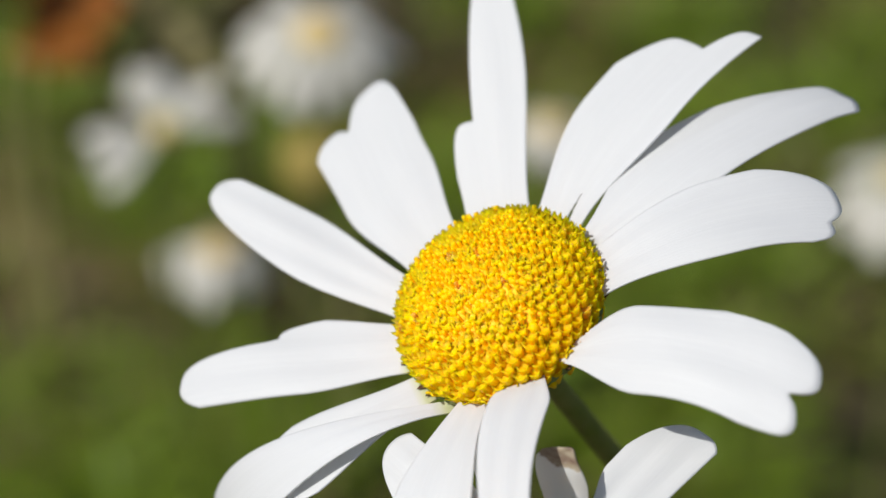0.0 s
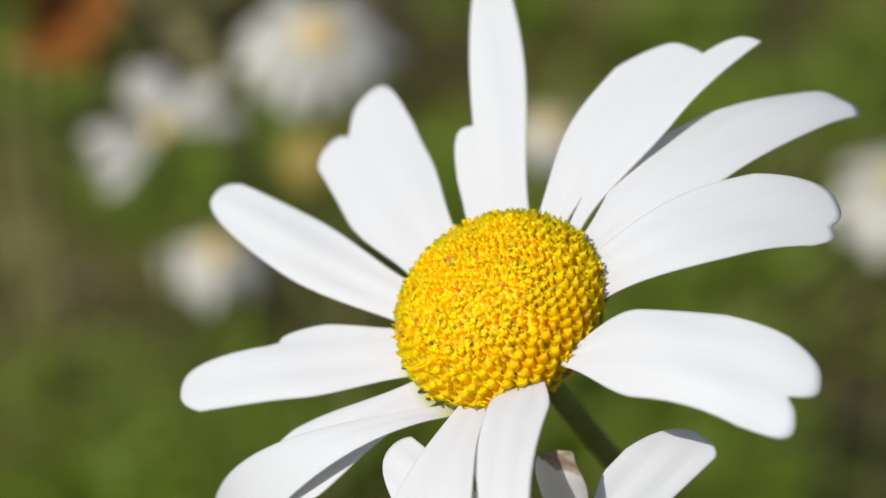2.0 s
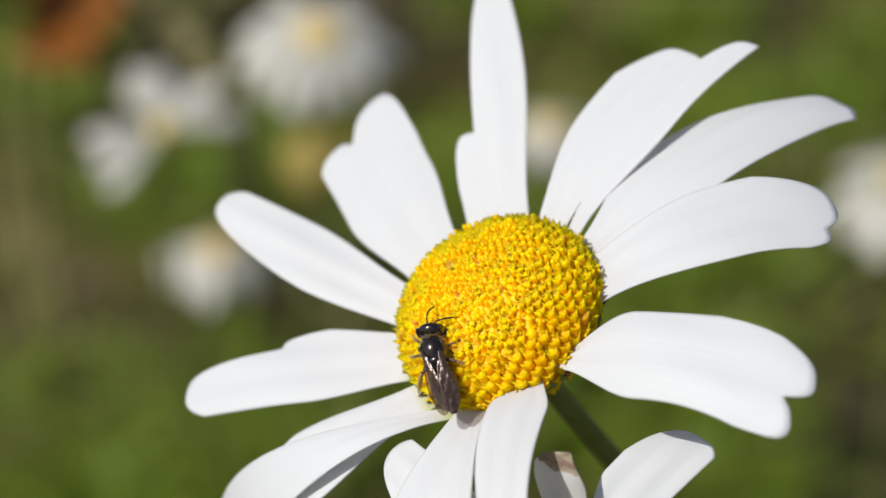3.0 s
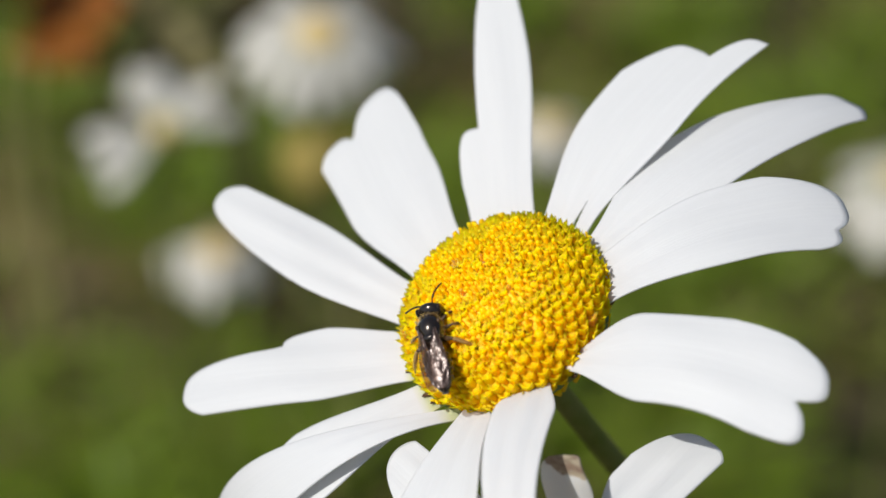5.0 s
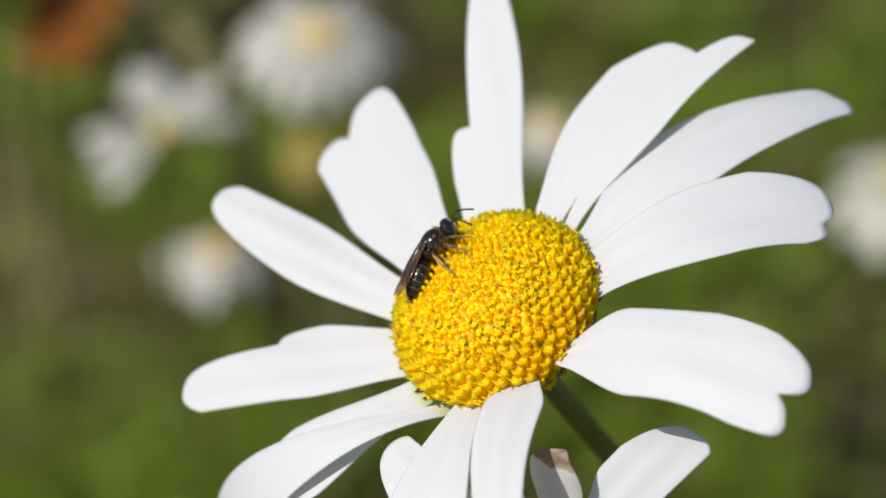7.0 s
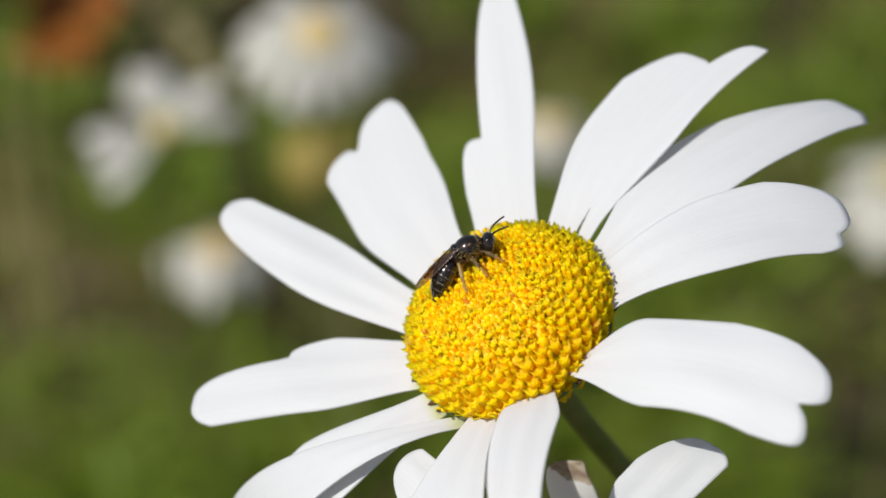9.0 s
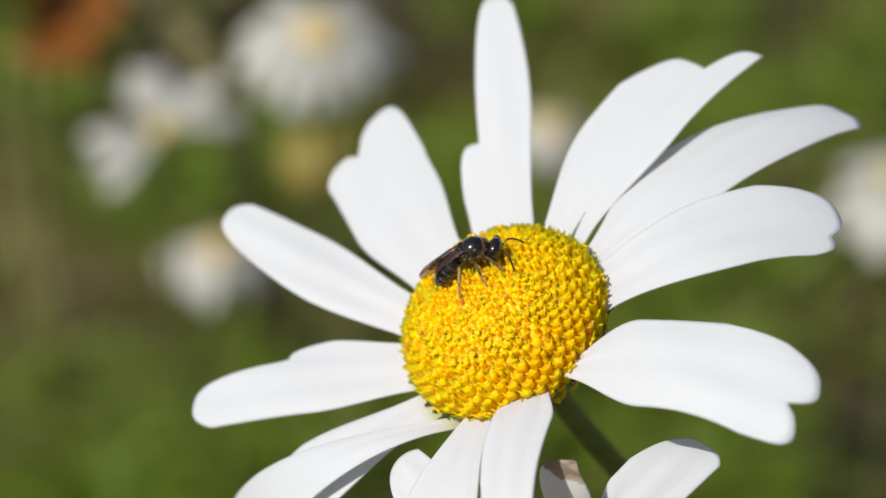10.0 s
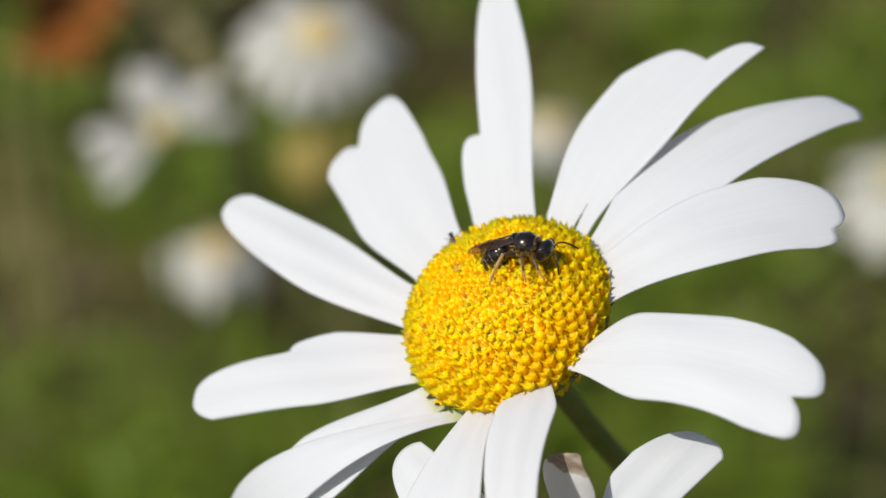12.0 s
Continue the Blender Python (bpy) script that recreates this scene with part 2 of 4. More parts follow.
def petal_mesh(az, r0, z0, length, width, lift, bend, sweep, twist, base, widest, taper, arch, yaw, lobes, ribs=0.04, ns=34, nu=31, folds=(), cleft=None):
    """One ray floret in the head's space, in millimetres and degrees. lobes: (across, reach, breadth) of each lobe of its tip;
    folds: (from where across, slope, from where along) of its turned-down edges."""
    s = np.linspace(0, 1, ns)[:, None]
    u = np.linspace(-1, 1, nu)[None]
    reach = np.max([l * (1 - 0.18 * np.minimum(np.abs(u - c) / w, 2.2) ** 3) for c, l, w in lobes], 0)
    sg = s * reach
    t = np.linspace(0, 1.4, 140)
    e = np.radians(lift + bend * t)
    mid = (e[1:] + e[:-1]) / 2
    run = np.concatenate([[0], np.cumsum(np.cos(mid)) * t[1]])
    rise = np.concatenate([[0], np.cumsum(np.sin(mid)) * t[1]])
    x, z = length * np.interp(sg, t, run), z0 + length * np.interp(sg, t, rise)
    g = np.clip(sg / widest, 0, 1)
    w = width * (base + (1 - base) * g * g * (3 - 2 * g)) * (1 - taper * np.clip((sg - widest) / (1 - widest), 0, 1.2) ** 2)
    es, th = np.radians(lift + bend * sg), np.radians(twist) * sg
    drop = -arch * width * u ** 2 * np.clip(sg * 2, 0, 1)
    drop = drop + ribs * np.cos(u * 7.3 + az) * np.clip(sg * 4, 0.2, 1) + 0.06 * np.sin(sg * 9 + u * 2 + az)
    for edge, slope, start in folds:
        drop = drop - width * slope * np.maximum(0, (u - edge) * (1 if edge > 0 else -1)) * np.clip((sg - start) * 4, 0, 1)
    across, up = u * w * np.cos(th) - drop * np.sin(th), u * w * np.sin(th) + drop * np.cos(th)
    x, z = x - np.sin(es) * up, z + np.cos(es) * up
    y = sweep * length * sg ** 2 + across
    # the narrow foot, tucked under the disc
    x, y, z = (np.concatenate([foot, q]) for foot, q in ((x[:1] - 1.3, x), (y[:1] * 0.7, y), (z[:1] - 0.45, z)))
    sg, ns = np.concatenate([sg[:1], sg]), ns + 1
    cy, sy = math.cos(radians(yaw)), math.sin(radians(yaw))
    x, y = r0 + x * cy - y * sy, x * sy + y * cy
    ca, sa = math.cos(radians(az)), math.sin(radians(az))
    pts = np.stack([x * ca - y * sa, x * sa + y * ca, z], -1).reshape(-1, 3) * MM
    uv = [(0.5 + 0.5 * float(u[0, j]), float(sg[i, j])) for i in range(ns) for j in range(nu)]
    faces = [(i * nu + j, i * nu + j + 1, (i + 1) * nu + j + 1, (i + 1) * nu + j) for i in range(ns - 1) for j in range(nu - 1)]
    if cleft:
        # a split at the foot: where across, how broad, how far up
        keep = []
        for f in faces:
            a, b = uv[f[0]], uv[f[2]]
            far = (a[1] + b[1]) / 2 / cleft[2]
            if far > 1 or abs(a[0] + b[0] - 1 - cleft[0]) > cleft[1] * (1 - far):
                keep.append(f)
        faces = keep
    me = bpy.data.meshes.new("petal")
    me.from_pydata([tuple(p) for p in pts], [], faces)
    layer = me.uv_layers.new(name="UVMap")
    for loop in me.loops:
        layer.data[loop.index].uv = uv[loop.vertex_index]
    me.polygons.foreach_set("use_smooth", [True] * len(me.polygons))
    return me


def petal(parent, material, values, lobes, label="", thick=0.13, **more):
    ob = part("petal", petal_mesh(*values, lobes, **more), material, parent, label)
    sol = ob.modifiers.new("thickness", "SOLIDIFY")
    sol.thickness, sol.offset = thick * MM, -1
    return ob


def floret_mesh(kind):
    """A disc floret, one unit high: 'open' tube with a five-toothed mouth, 'ripe' with its blunt style standing out, 'bud' still closed."""
    n = 10
    rings = {"open": [(0.15, 0.0), (0.29, 0.34), (0.41, 0.58), (0.44, 0.76), (0.37, 0.91)],
             "ripe": [(0.15, 0.0), (0.26, 0.34), (0.36, 0.56), (0.37, 0.70), (0.28, 0.82)],
             "bud": [(0.15, 0.0), (0.26, 0.34), (0.36, 0.58), (0.37, 0.78), (0.26, 0.93)]}[kind]

    def ring(radius, z, squash=1.0):
        return [(radius * math.cos(2 * math.pi * i / n), squash * radius * math.sin(2 * math.pi * i / n), z) for i in range(n)]

    layers = [ring(r, z) for r, z in rings]
    if kind != "bud":
        lip, z = rings[-1]
        reach, tall = (0.46, 0.16) if kind == "open" else (0.35, 0.10)
        layers.append([(reach * math.cos(2 * math.pi * i / n), reach * math.sin(2 * math.pi * i / n), z + tall) if i % 2 == 0
                       else (lip * math.cos(2 * math.pi * i / n), lip * math.sin(2 * math.pi * i / n), z + 0.01) for i in range(n)])
        layers.append(ring(lip * 0.70, z - 0.05))
    if kind == "ripe":
        layers += [ring(0.17, 0.84), ring(0.16, 1.02), ring(0.20, 1.10, 0.6)]
    verts = [v for layer in layers for v in layer]
    faces = [(j * n + i, j * n + (i + 1) % n, (j + 1) * n + (i + 1) % n, (j + 1) * n + i) for j in range(len(layers) - 1) for i in range(n)]
    top = {"open": 0.90, "ripe": 1.12, "bud": 0.98}[kind]
    last = len(verts)
    verts.append((0, 0, top))
    faces += [(last - n + i, last - n + (i + 1) % n, last) for i in range(n)]
    uv = [(i % n / n, min(1.0, v[2])) for i, v in enumerate(verts)]
    return verts, faces, uv


FLORET_MESH = {}
for kind_name in ("open", "bud", "ripe"):
    FLORET_MESH[kind_name] = mesh_of("floret", *floret_mesh(kind_name)[:2], True, floret_mesh(kind_name)[2])
    FLORET_MESH[kind_name].materials.append(FLORET)


def disc(parent, radius, height, loose, seed, lean, centre=(0, 0)):
    """The yellow eye: a dome set with spirals of florets, coarse at the rim and finer in the middle; the outer ones are parts, the inner ones one mesh."""
    rng = random.Random(seed)
    prof = [((radius + 0.12) * math.sin(a), (height + 0.20) * math.cos(a)) for a in np.linspace(0.02, 1.75, 18)]
    part("disc_base", mesh_of("disc_base", *metres(lathe(prof, 40))), RECEPTACLE, parent, "", Matrix.Translation(Vector((*centre, 0)) * MM))

    def spacing(away):
        return 0.52 + 0.42 * away ** 2.4

    b = np.linspace(0, 1.80, 400)
    r, z = radius * np.sin(b), height * np.cos(b)
    ds = np.hypot(np.diff(r), np.diff(z))
    rm = (r[1:] + r[:-1]) / 2
    total = np.concatenate([[0], np.cumsum(2 * math.pi * rm * ds / (0.74 * spacing(rm / radius) ** 2))])
    count = int(total[-1])
    verts, faces, uvs = [], [], []
    for i in range(count):
        bb = float(np.interp(i + 0.5, total, b))
        a = i * 2.399963 + rng.uniform(-0.02, 0.02)
        p = Vector((radius * math.sin(bb) * math.cos(a), radius * math.sin(bb) * math.sin(a), height * math.cos(bb)))
        away = math.sin(bb)
        d = spacing(away)
        nor = Vector((p.x / radius ** 2, p.y / radius ** 2, max(p.z, 0) / height ** 2)).normalized()
        stray = Vector((rng.uniform(-1, 1), rng.uniform(-1, 1), rng.uniform(-1, 1)))
        axis = (nor * 0.45 + Vector((0, 0, 0.40)) + lean * 0.42 + stray * 0.07).normalized()
        tall = (2.15 + 0.15 * away) * rng.uniform(0.95, 1.05)
        wide = d * (1.46 - 0.26 * away ** 5) * rng.uniform(0.95, 1.05)
        m = Matrix.Translation((p + Vector((*centre, 0)) - axis * tall * (0.75 - 0.11 * away ** 6)) * MM) @ axis.to_track_quat("Z", "Y").to_matrix().to_4x4() @ Matrix.Rotation(rng.uniform(0, 6.28), 4, "Z") \
            @ Matrix.Diagonal((wide * MM, wide * MM, tall * MM, 1))
        kind = "open" if rng.random() < 0.22 + 0.72 * away ** 3 else ("ripe" if rng.random() < 0.85 else "bud")
        if i >= count - loose:
            ob = new("floret", FLORET_MESH[kind])
            ob.parent, ob.matrix_basis = parent, m
        else:
            v, f, uv = floret_mesh(kind)
            k = len(verts)
            verts += [m @ Vector(q) for q in v]
            faces += [tuple(j + k for j in q) for q in f]
            uvs += uv
    tagged(part("inner_floret", mesh_of("inner_floret", verts, faces, True, uvs), FLORET, parent, "fine yellow disc florets"), kind="stuff")


def involucre(parent, radius, bracts):
    cup = [(0.0, -3.9), (1.15, -3.85), (1.5, -3.4), (radius * 0.45, -2.9), (radius * 0.75, -2.0), (radius * 0.93, -1.0), (radius * 0.97, -0.35), (radius * 0.9, 0.0)]
    part("receptacle", mesh_of("receptacle", *metres(lathe(cup, 36, 0.012))), BRACT, parent, "green cup under the head")
    scale = []
    for j in range(6):
        t = j / 5
        w = 0.95 * (1 - t ** 2.2) + 0.08
        r, z = radius * (0.62 + 0.38 * t), -2.55 + 2.42 * t
        for k in (-1, -0.5, 0, 0.5, 1):
            scale.append((r + 0.16 - 0.12 * k * k, k * w, z))
    faces = [(j * 5 + k, j * 5 + k + 1, (j + 1) * 5 + k + 1, (j + 1) * 5 + k) for j in range(5) for k in range(4)]
    me = mesh_of("bract", *metres((scale, faces)))
    me.materials.append(BRACT), me.materials.append(MARGIN)
    for i, poly in enumerate(me.polygons):
        poly.material_index = 1 if i % 4 in (0, 3) or i >= 16 else 0
    for i in range(bracts):
        ob = part("bract", me, None, parent, "", Matrix.Rotation(2 * math.pi * i / bracts + 0.07 * (i % 3), 4, "Z"))
        sol = ob.modifiers.new("thickness", "SOLIDIFY")
        sol.thickness = 0.12 * MM


def stem_part(parent, m, points, radius, foot):
    inv = m.inverted()
    pts = spline([inv @ Vector(p) for p in points], 8)
    k = len(pts) - 1
    radii = [radius * (1 + (foot - 1) * i / k) for i in range(k + 1)]
    part("stem", mesh_of("stem", *tube(pts, radii, 16, 1.0, 0.07)), STEM, parent, "ribbed green stem")


# the daisy that the bee visits
HEAD = Vector((0.003930, -0.002302, 0.446672))
FACE = Vector((-0.4092, -0.2861, 0.8664))
daisy_pose = facing(HEAD, FACE)
daisy = thing("daisy", daisy_pose, "large open white daisy with a domed yellow disc", "flower", "daisies in the meadow")

# azimuth, base radius and height, length, half width, lift, bend, sweep, twist, base width, widest place, taper, arch, yaw; lobes of the tip
petal(daisy, PETAL, (90.0, 7.26, -0.32, 21.7, 3.76, 11.6, -2.2, 0.01, 0.2, 0.63, 0.69, 0.12, 0.08, 2.1), [(-0.6, 1.0, 0.58), (0.42, 0.42, 0.42)])
petal(daisy, PETAL, (54.2, 7.05, -0.41, 19.28, 3.74, 10.4, -24.3, -0.16, 3.9, 0.50, 0.55, 0.01, 0.03, 5.1), [(0.12, 0.91, 0.86), (-0.89, 1.03, 0.62)], ribs=0.09, ns=70, nu=81, cleft=(-0.35, 0.13, 0.17))
petal(daisy, PETAL, (29.63, 7.33, -0.30, 18.82, 3.34, 6.82, -38.83, 0.01, 0.14, 0.28, 0.43, 0.10, 0.05, 7.22), [(-0.45, 1.27, 1.11)], ribs=0.06, folds=((0.25, 0.16, 0.55),))
petal(daisy, PETAL, (4.1, 6.47, -0.21, 16.22, 3.29, 9.7, -43.4, -0.07, 6.2, 0.57, 0.64, -0.07, -0.01, 16.0), [(0.11, 1.14, 0.79), (-0.62, 1.05, 0.44)])
petal(daisy, PETAL, (304.3, 6.5, 0.14, 14.72, 3.25, 17.3, -31.5, -0.21, 3.8, 0.12, 0.45, -0.27, 0.1, 48.1), [(0.33, 1.26, 0.55), (-0.45, 1.16, 0.52)])
petal(daisy, PETAL, (294.64, 6.26, -0.25, 12.24, 2.15, 32.18, -33.15, 0.17, -1.94, 0.30, 0.32, 0.21, 0.03, -41.53), [(-0.05, 1.16, 1.32)])
petal(daisy, PETAL, (253.81, 6.73, -0.60, 13.46, 2.84, 23.98, -36.03, 0.09, -3.04, 0.38, 0.74, 0.23, 0.04, -5.12), [(-0.09, 0.89, 1.22)])
petal(daisy, PETAL, (219.16, 7.8, -0.47, 17.81, 3.15, 9.65, -32.86, -0.02, -0.65, 0.44, 0.62, 0.19, 0.04, -17.85), [(0.0, 0.82, 0.8)])
petal(daisy, PETAL, (237.19, 7.96, -0.60, 26.97, 2.93, 27.99, -99.74, -0.13, -6.10, 0.18, 0.72, 0.30, 0.08, -43.38), [(0.0, 1.0, 1.0)], ribs=0.015)
petal(daisy, PETAL, (189.9, 7.15, -0.42, 15.52, 3.01, 10.8, -6.3, -0.02, -1.1, 0.67, 0.5, -0.13, 0.07, -14.5), [(0.43, 1.11, 0.7), (-0.53, 0.64, 0.38)])
petal(daisy, PETAL, (159.1, 7.22, -0.41, 18.87, 2.85, 13.8, -1.2, -0.02, -1.7, 0.53, 0.58, 0.07, 0.08, -13.8), [(-0.38, 1.02, 0.82)])
petal(daisy, PETAL, (129.0, 7.19, -0.37, 16.92, 3.92, 10.0, -14.9, -0.14, -2.4, 0.56, 0.53, -0.2, 0.04, -7.4), [(-0.29, 1.09, 0.57), (0.61, 0.99, 0.51)])
disc(daisy, 7.0, 4.48, 300, 5, daisy_pose.to_3x3().inverted() @ Vector((-0.40, 0.30, 0.87)), (0.08, -0.12))
involucre(daisy, 7.85, 24)
stem_part(daisy, daisy_pose, [HEAD - FACE * 0.0034, HEAD - FACE * 0.008, (0.00841, 0.001, 0.4367), (0.01085, 0.003, 0.4317), (0.01334, 0.0049, 0.4267), (0.01568, 0.0074, 0.4215), (0.01828, 0.0105, 0.4155), (0.030, 0.017, 0.390), (0.038, 0.022, 0.25), (0.040, 0.022, -0.01)], 0.00078, 1.5)



def stigma(parent, az, r, z):
    """The little forked yellow style that stands at the foot of a ray floret."""
    root = Vector((r * math.cos(radians(az)), r * math.sin(radians(az)), z))
    out = Vector((math.cos(radians(az)), math.sin(radians(az)), 0))
    side = Vector((-out.y, out.x, 0))
    pieces = [tube([root, root + Vector((0, 0, 0.45)) + out * 0.1], [0.10, 0.09], 7)]
    for k in (-1, 1):
        pieces.append(tube(spline([root + Vector((0, 0, 0.42)) + out * 0.1, root + Vector((0, 0, 0.70)) + out * 0.2 + side * 0.16 * k, root + Vector((0, 0, 0.62)) + out * 0.3 + side * 0.36 * k], 3),
                           [0.08, 0.09, 0.10, 0.10, 0.10, 0.09, 0.06], 7))
    part("style", mesh_of("style", *metres(join(pieces))), FLORET, parent, "forked yellow style")


for az, r in ((312, 7.5), (329, 7.6), (8, 7.6), (33, 7.6), (232, 7.7), (262, 7.5)):
    stigma(daisy, az, r, 0.2)

# the daisy below it
HEAD_LOW = Vector((0.006238, -0.020604, 0.435527))
FACE_LOW = Vector((0, -0.67424, 0.73852))
low_pose = facing(HEAD_LOW, FACE_LOW)
low_daisy = thing("daisy", low_pose, "fading white daisy with one browned petal", "flower", "daisies in the meadow")
petal(low_daisy, PETAL, (57.14, 6.98, -0.34, 8.81, 2.23, 9.43, -34.25, -0.01, -22.0, 0.46, 0.40, -0.15, 0.07, -11.54), [(-0.27, 1.09, 0.94)])
petal(low_daisy, PETAL, (127.94, 6.53, -0.33, 10.06, 2.31, -8.84, -29.16, -0.04, 1.01, 0.61, 0.26, 0.14, 0.09, 10.10), [(-0.32, 0.93, 0.94)])
petal(low_daisy, PETAL_AGED, (69.95, 6.88, -0.32, 4.78, 2.87, 46.08, -8.67, 0.04, -26.0, 0.64, 0.76, 0.41, 0.10, 16.50), [(0.49, 1.07, 0.54)], "withered petal with a brown tip", ribs=0.07)
petal(low_daisy, PETAL, (98.79, 6.22, -0.36, 7.63, 1.64, 1.17, -20.81, -0.07, -0.27, 0.66, 0.63, 0.26, 0.09, 23.94), [(-0.42, 0.85, 0.93)])
for k, turn in enumerate((4, 335, 303, 276, 248, 220, 190)):
    petal(low_daisy, PETAL, (turn, 7.1, -0.35, 12.0 + (k * 7 % 4), 2.5, -14, -50 - 6 * (k % 3), 0.03 * (k % 3 - 1), 0, 0.5, 0.5, 0.15, 0.08, 0), [(0, 1, 1)])
disc(low_daisy, 5.6, 1.3, 0, 9, Vector((0, 0, 1)))
involucre(low_daisy, 6.6, 20)
stem_part(low_daisy, low_pose, [HEAD_LOW - FACE_LOW * 0.0034, HEAD_LOW - FACE_LOW * 0.012, (0.008, -0.004, 0.40), (0.012, 0.006, 0.2), (0.014, 0.01, -0.01)], 0.001, 1.6)


# ---------------------------------------------------------------- the bee
def hairs(spots, length, rng, width=0.012):
    """Short pale bristles at (place, direction) pairs."""
    v, f = [], []
    for p, d in spots:
        p, d = Vector(p), Vector(d).normalized()
        d = (d + Vector((rng.uniform(-1, 1), rng.uniform(-1, 1), rng.uniform(-1, 1))) * 0.45).normalized()
        s = d.orthogonal().normalized() * width
        o = d.cross(s)
        tip = p + d * length * rng.uniform(0.6, 1.3)
        k = len(v)
        v += [p + s, p - s * 0.5 + o * 0.87, p - s * 0.5 - o * 0.87, tip]
        f += [(k, k + 1, k + 3), (k + 1, k + 2, k + 3), (k + 2, k, k + 3)]
    return v, f


BEE_LEGS = {}


BEE_MM = 0.99 * MM


def bee_metres(vf):
    return metres(vf, BEE_MM)


def build_bee(m):
    rng = random.Random(21)
    bee = thing("bee", m, "small shiny black bee with smoky folded wings", "bee")

    # thorax
    def chest(v):
        k = 1 + 0.08 * math.cos(v.x * 1.5)
        return Vector((v.x, v.y * k, v.z * (1.02 if v.z > 0 else 0.94)))
    thorax = part("thorax", mesh_of("thorax", *bee_metres(ball(1.08, 0.88, 0.86, nu=36, nv=24, shape=chest))), CHITIN, bee, "glossy black thorax")
    part("scutellum", mesh_of("scutellum", *bee_metres(ball(0.28, 0.50, 0.22, (-0.76, 0, 0.56)))), CHITIN, thorax)
    part("propodeum", mesh_of("propodeum", *bee_metres(ball(0.52, 0.66, 0.60, (-0.94, 0, -0.04)))), CHITIN_DULL, thorax)
    part("collar", mesh_of("collar", *bee_metres(ball(0.22, 0.62, 0.50, (0.90, 0, 0.06)))), CHITIN_DULL, thorax)
    for s in (-1, 1):
        part("tegula", mesh_of("tegula", *bee_metres(ball(0.19, 0.11, 0.14, (0.30, 0.84 * s, 0.36), 12, 8))), LEG_BROWN, thorax, "brown wing root scale")
    spots = []
    for i in range(900):
        a, b = rng.uniform(0, 6.28), math.acos(rng.uniform(-0.95, 0.85))
        d = Vector((math.sin(b) * math.cos(a), math.sin(b) * math.sin(a), math.cos(b)))
        if d.z > 0.30 and abs(d.x) < 0.80:
            continue
        spots.append((Vector((d.x * 1.08, d.y * 0.92, d.z * 0.86)), d))
    for i in range(70):
        a = rng.uniform(-0.3, math.pi + 0.3)
        spots.append((Vector((0.92 + rng.uniform(-0.1, 0.1), math.cos(a) * 0.62, 0.06 + math.sin(a) * 0.52)), Vector((0.3, math.cos(a), math.sin(a)))))
    part("thorax_hair", mesh_of("thorax_hair", *bee_metres(hairs(spots, 0.21, rng, 0.010))), HAIR, thorax, "thin pale golden hair")

    # head, turning at the neck
    def face(v):
        k = 1 - 0.24 * max(0, -v.z / 0.7)
        return Vector((v.x + 0.10 * v.z, v.y * k, v.z))
    head = part("head", mesh_of("head", *bee_metres(ball(0.58, 0.97, 0.86, (0.48, 0, -0.06), 30, 22, face))), CHITIN, bee, "black head", Matrix.Translation(Vector((0.92, 0, -0.26)) * BEE_MM))
    for s in (-1, 1):
        part("eye", mesh_of("eye", *bee_metres(ball(0.35, 0.18, 0.58, (0.52, 0.81 * s, 0.02), 18, 14))), EYE_DARK, head, "dark oval compound eye")
        part("mandible", mesh_of("mandible", *bee_metres(tube([(0.66, 0.26 * s, -0.62), (0.82, 0.20 * s, -0.86), (0.86, 0.02 * s, -0.98)], [0.10, 0.08, 0.03], 8))), LEG_BROWN, head)
    for across, lift in ((-0.16, 0.68), (0.16, 0.68), (0, 0.74)):
        part("ocellus", mesh_of("ocellus", *bee_metres(ball(0.055, 0.055, 0.04, (0.50 + 0.08 * (across == 0), across, lift), 10, 6))), EYE_DARK, head)
    part("clypeus", mesh_of("clypeus", *bee_metres(ball(0.22, 0.34, 0.24, (0.76, 0, -0.46), 16, 12))), CHITIN_DULL, head)
    fs = [(Vector((0.88 + rng.uniform(-0.1, 0.1), rng.uniform(-0.5, 0.5), rng.uniform(-0.6, 0.35))), (1, 0, 0)) for _ in range(110)]
    part("face_hair", mesh_of("face_hair", *bee_metres(hairs(fs, 0.15, rng, 0.009))), HAIR, head)
    for s in (-1, 1):
        root = Vector((0.94, 0.17 * s, 0.10))
        pts = spline([(0, 0, 0), (0.18, 0.16 * s, 0.28), (0.32, 0.28 * s, 0.44), (0.60, 0.42 * s, 0.46), (0.95, 0.56 * s, 0.34), (1.32, 0.68 * s, 0.12), (1.62, 0.76 * s, -0.10)], 5)
        rad = [0.045 if i < 11 else 0.064 + (0.008 if i % 2 else -0.006) for i in range(len(pts))]
        ant = part("antenna", mesh_of("antenna", *bee_metres(tube(pts, rad, 8))), CHITIN_DULL, head, "dark elbowed antenna", Matrix.Translation(root * BEE_MM))
        ant["side"] = s

    # abdomen, turning at the waist: six overlapping rings
    prof = []
    long = 3.40
    for i in range(73):
        t = i / 72
        r = 0.98 * (math.sin(math.pi * min(1, 0.085 + 0.93 * t ** 0.86)) ** 0.60 if t < 0.97 else 0.30 * math.sqrt(max(0, (1 - t) / 0.03)))
        seg = (t * 6) % 1
        r *= 1 - 0.055 * max(0, (seg - 0.86) / 0.14) + 0.012 * math.sin(seg * math.pi)
        prof.append((max(r, 0.015), t))

    def spine(t):
        return Vector((-long * t * (1 - 0.05 * t), 0, -0.28 * t * t))
    verts, faces, sides = [], [], 32
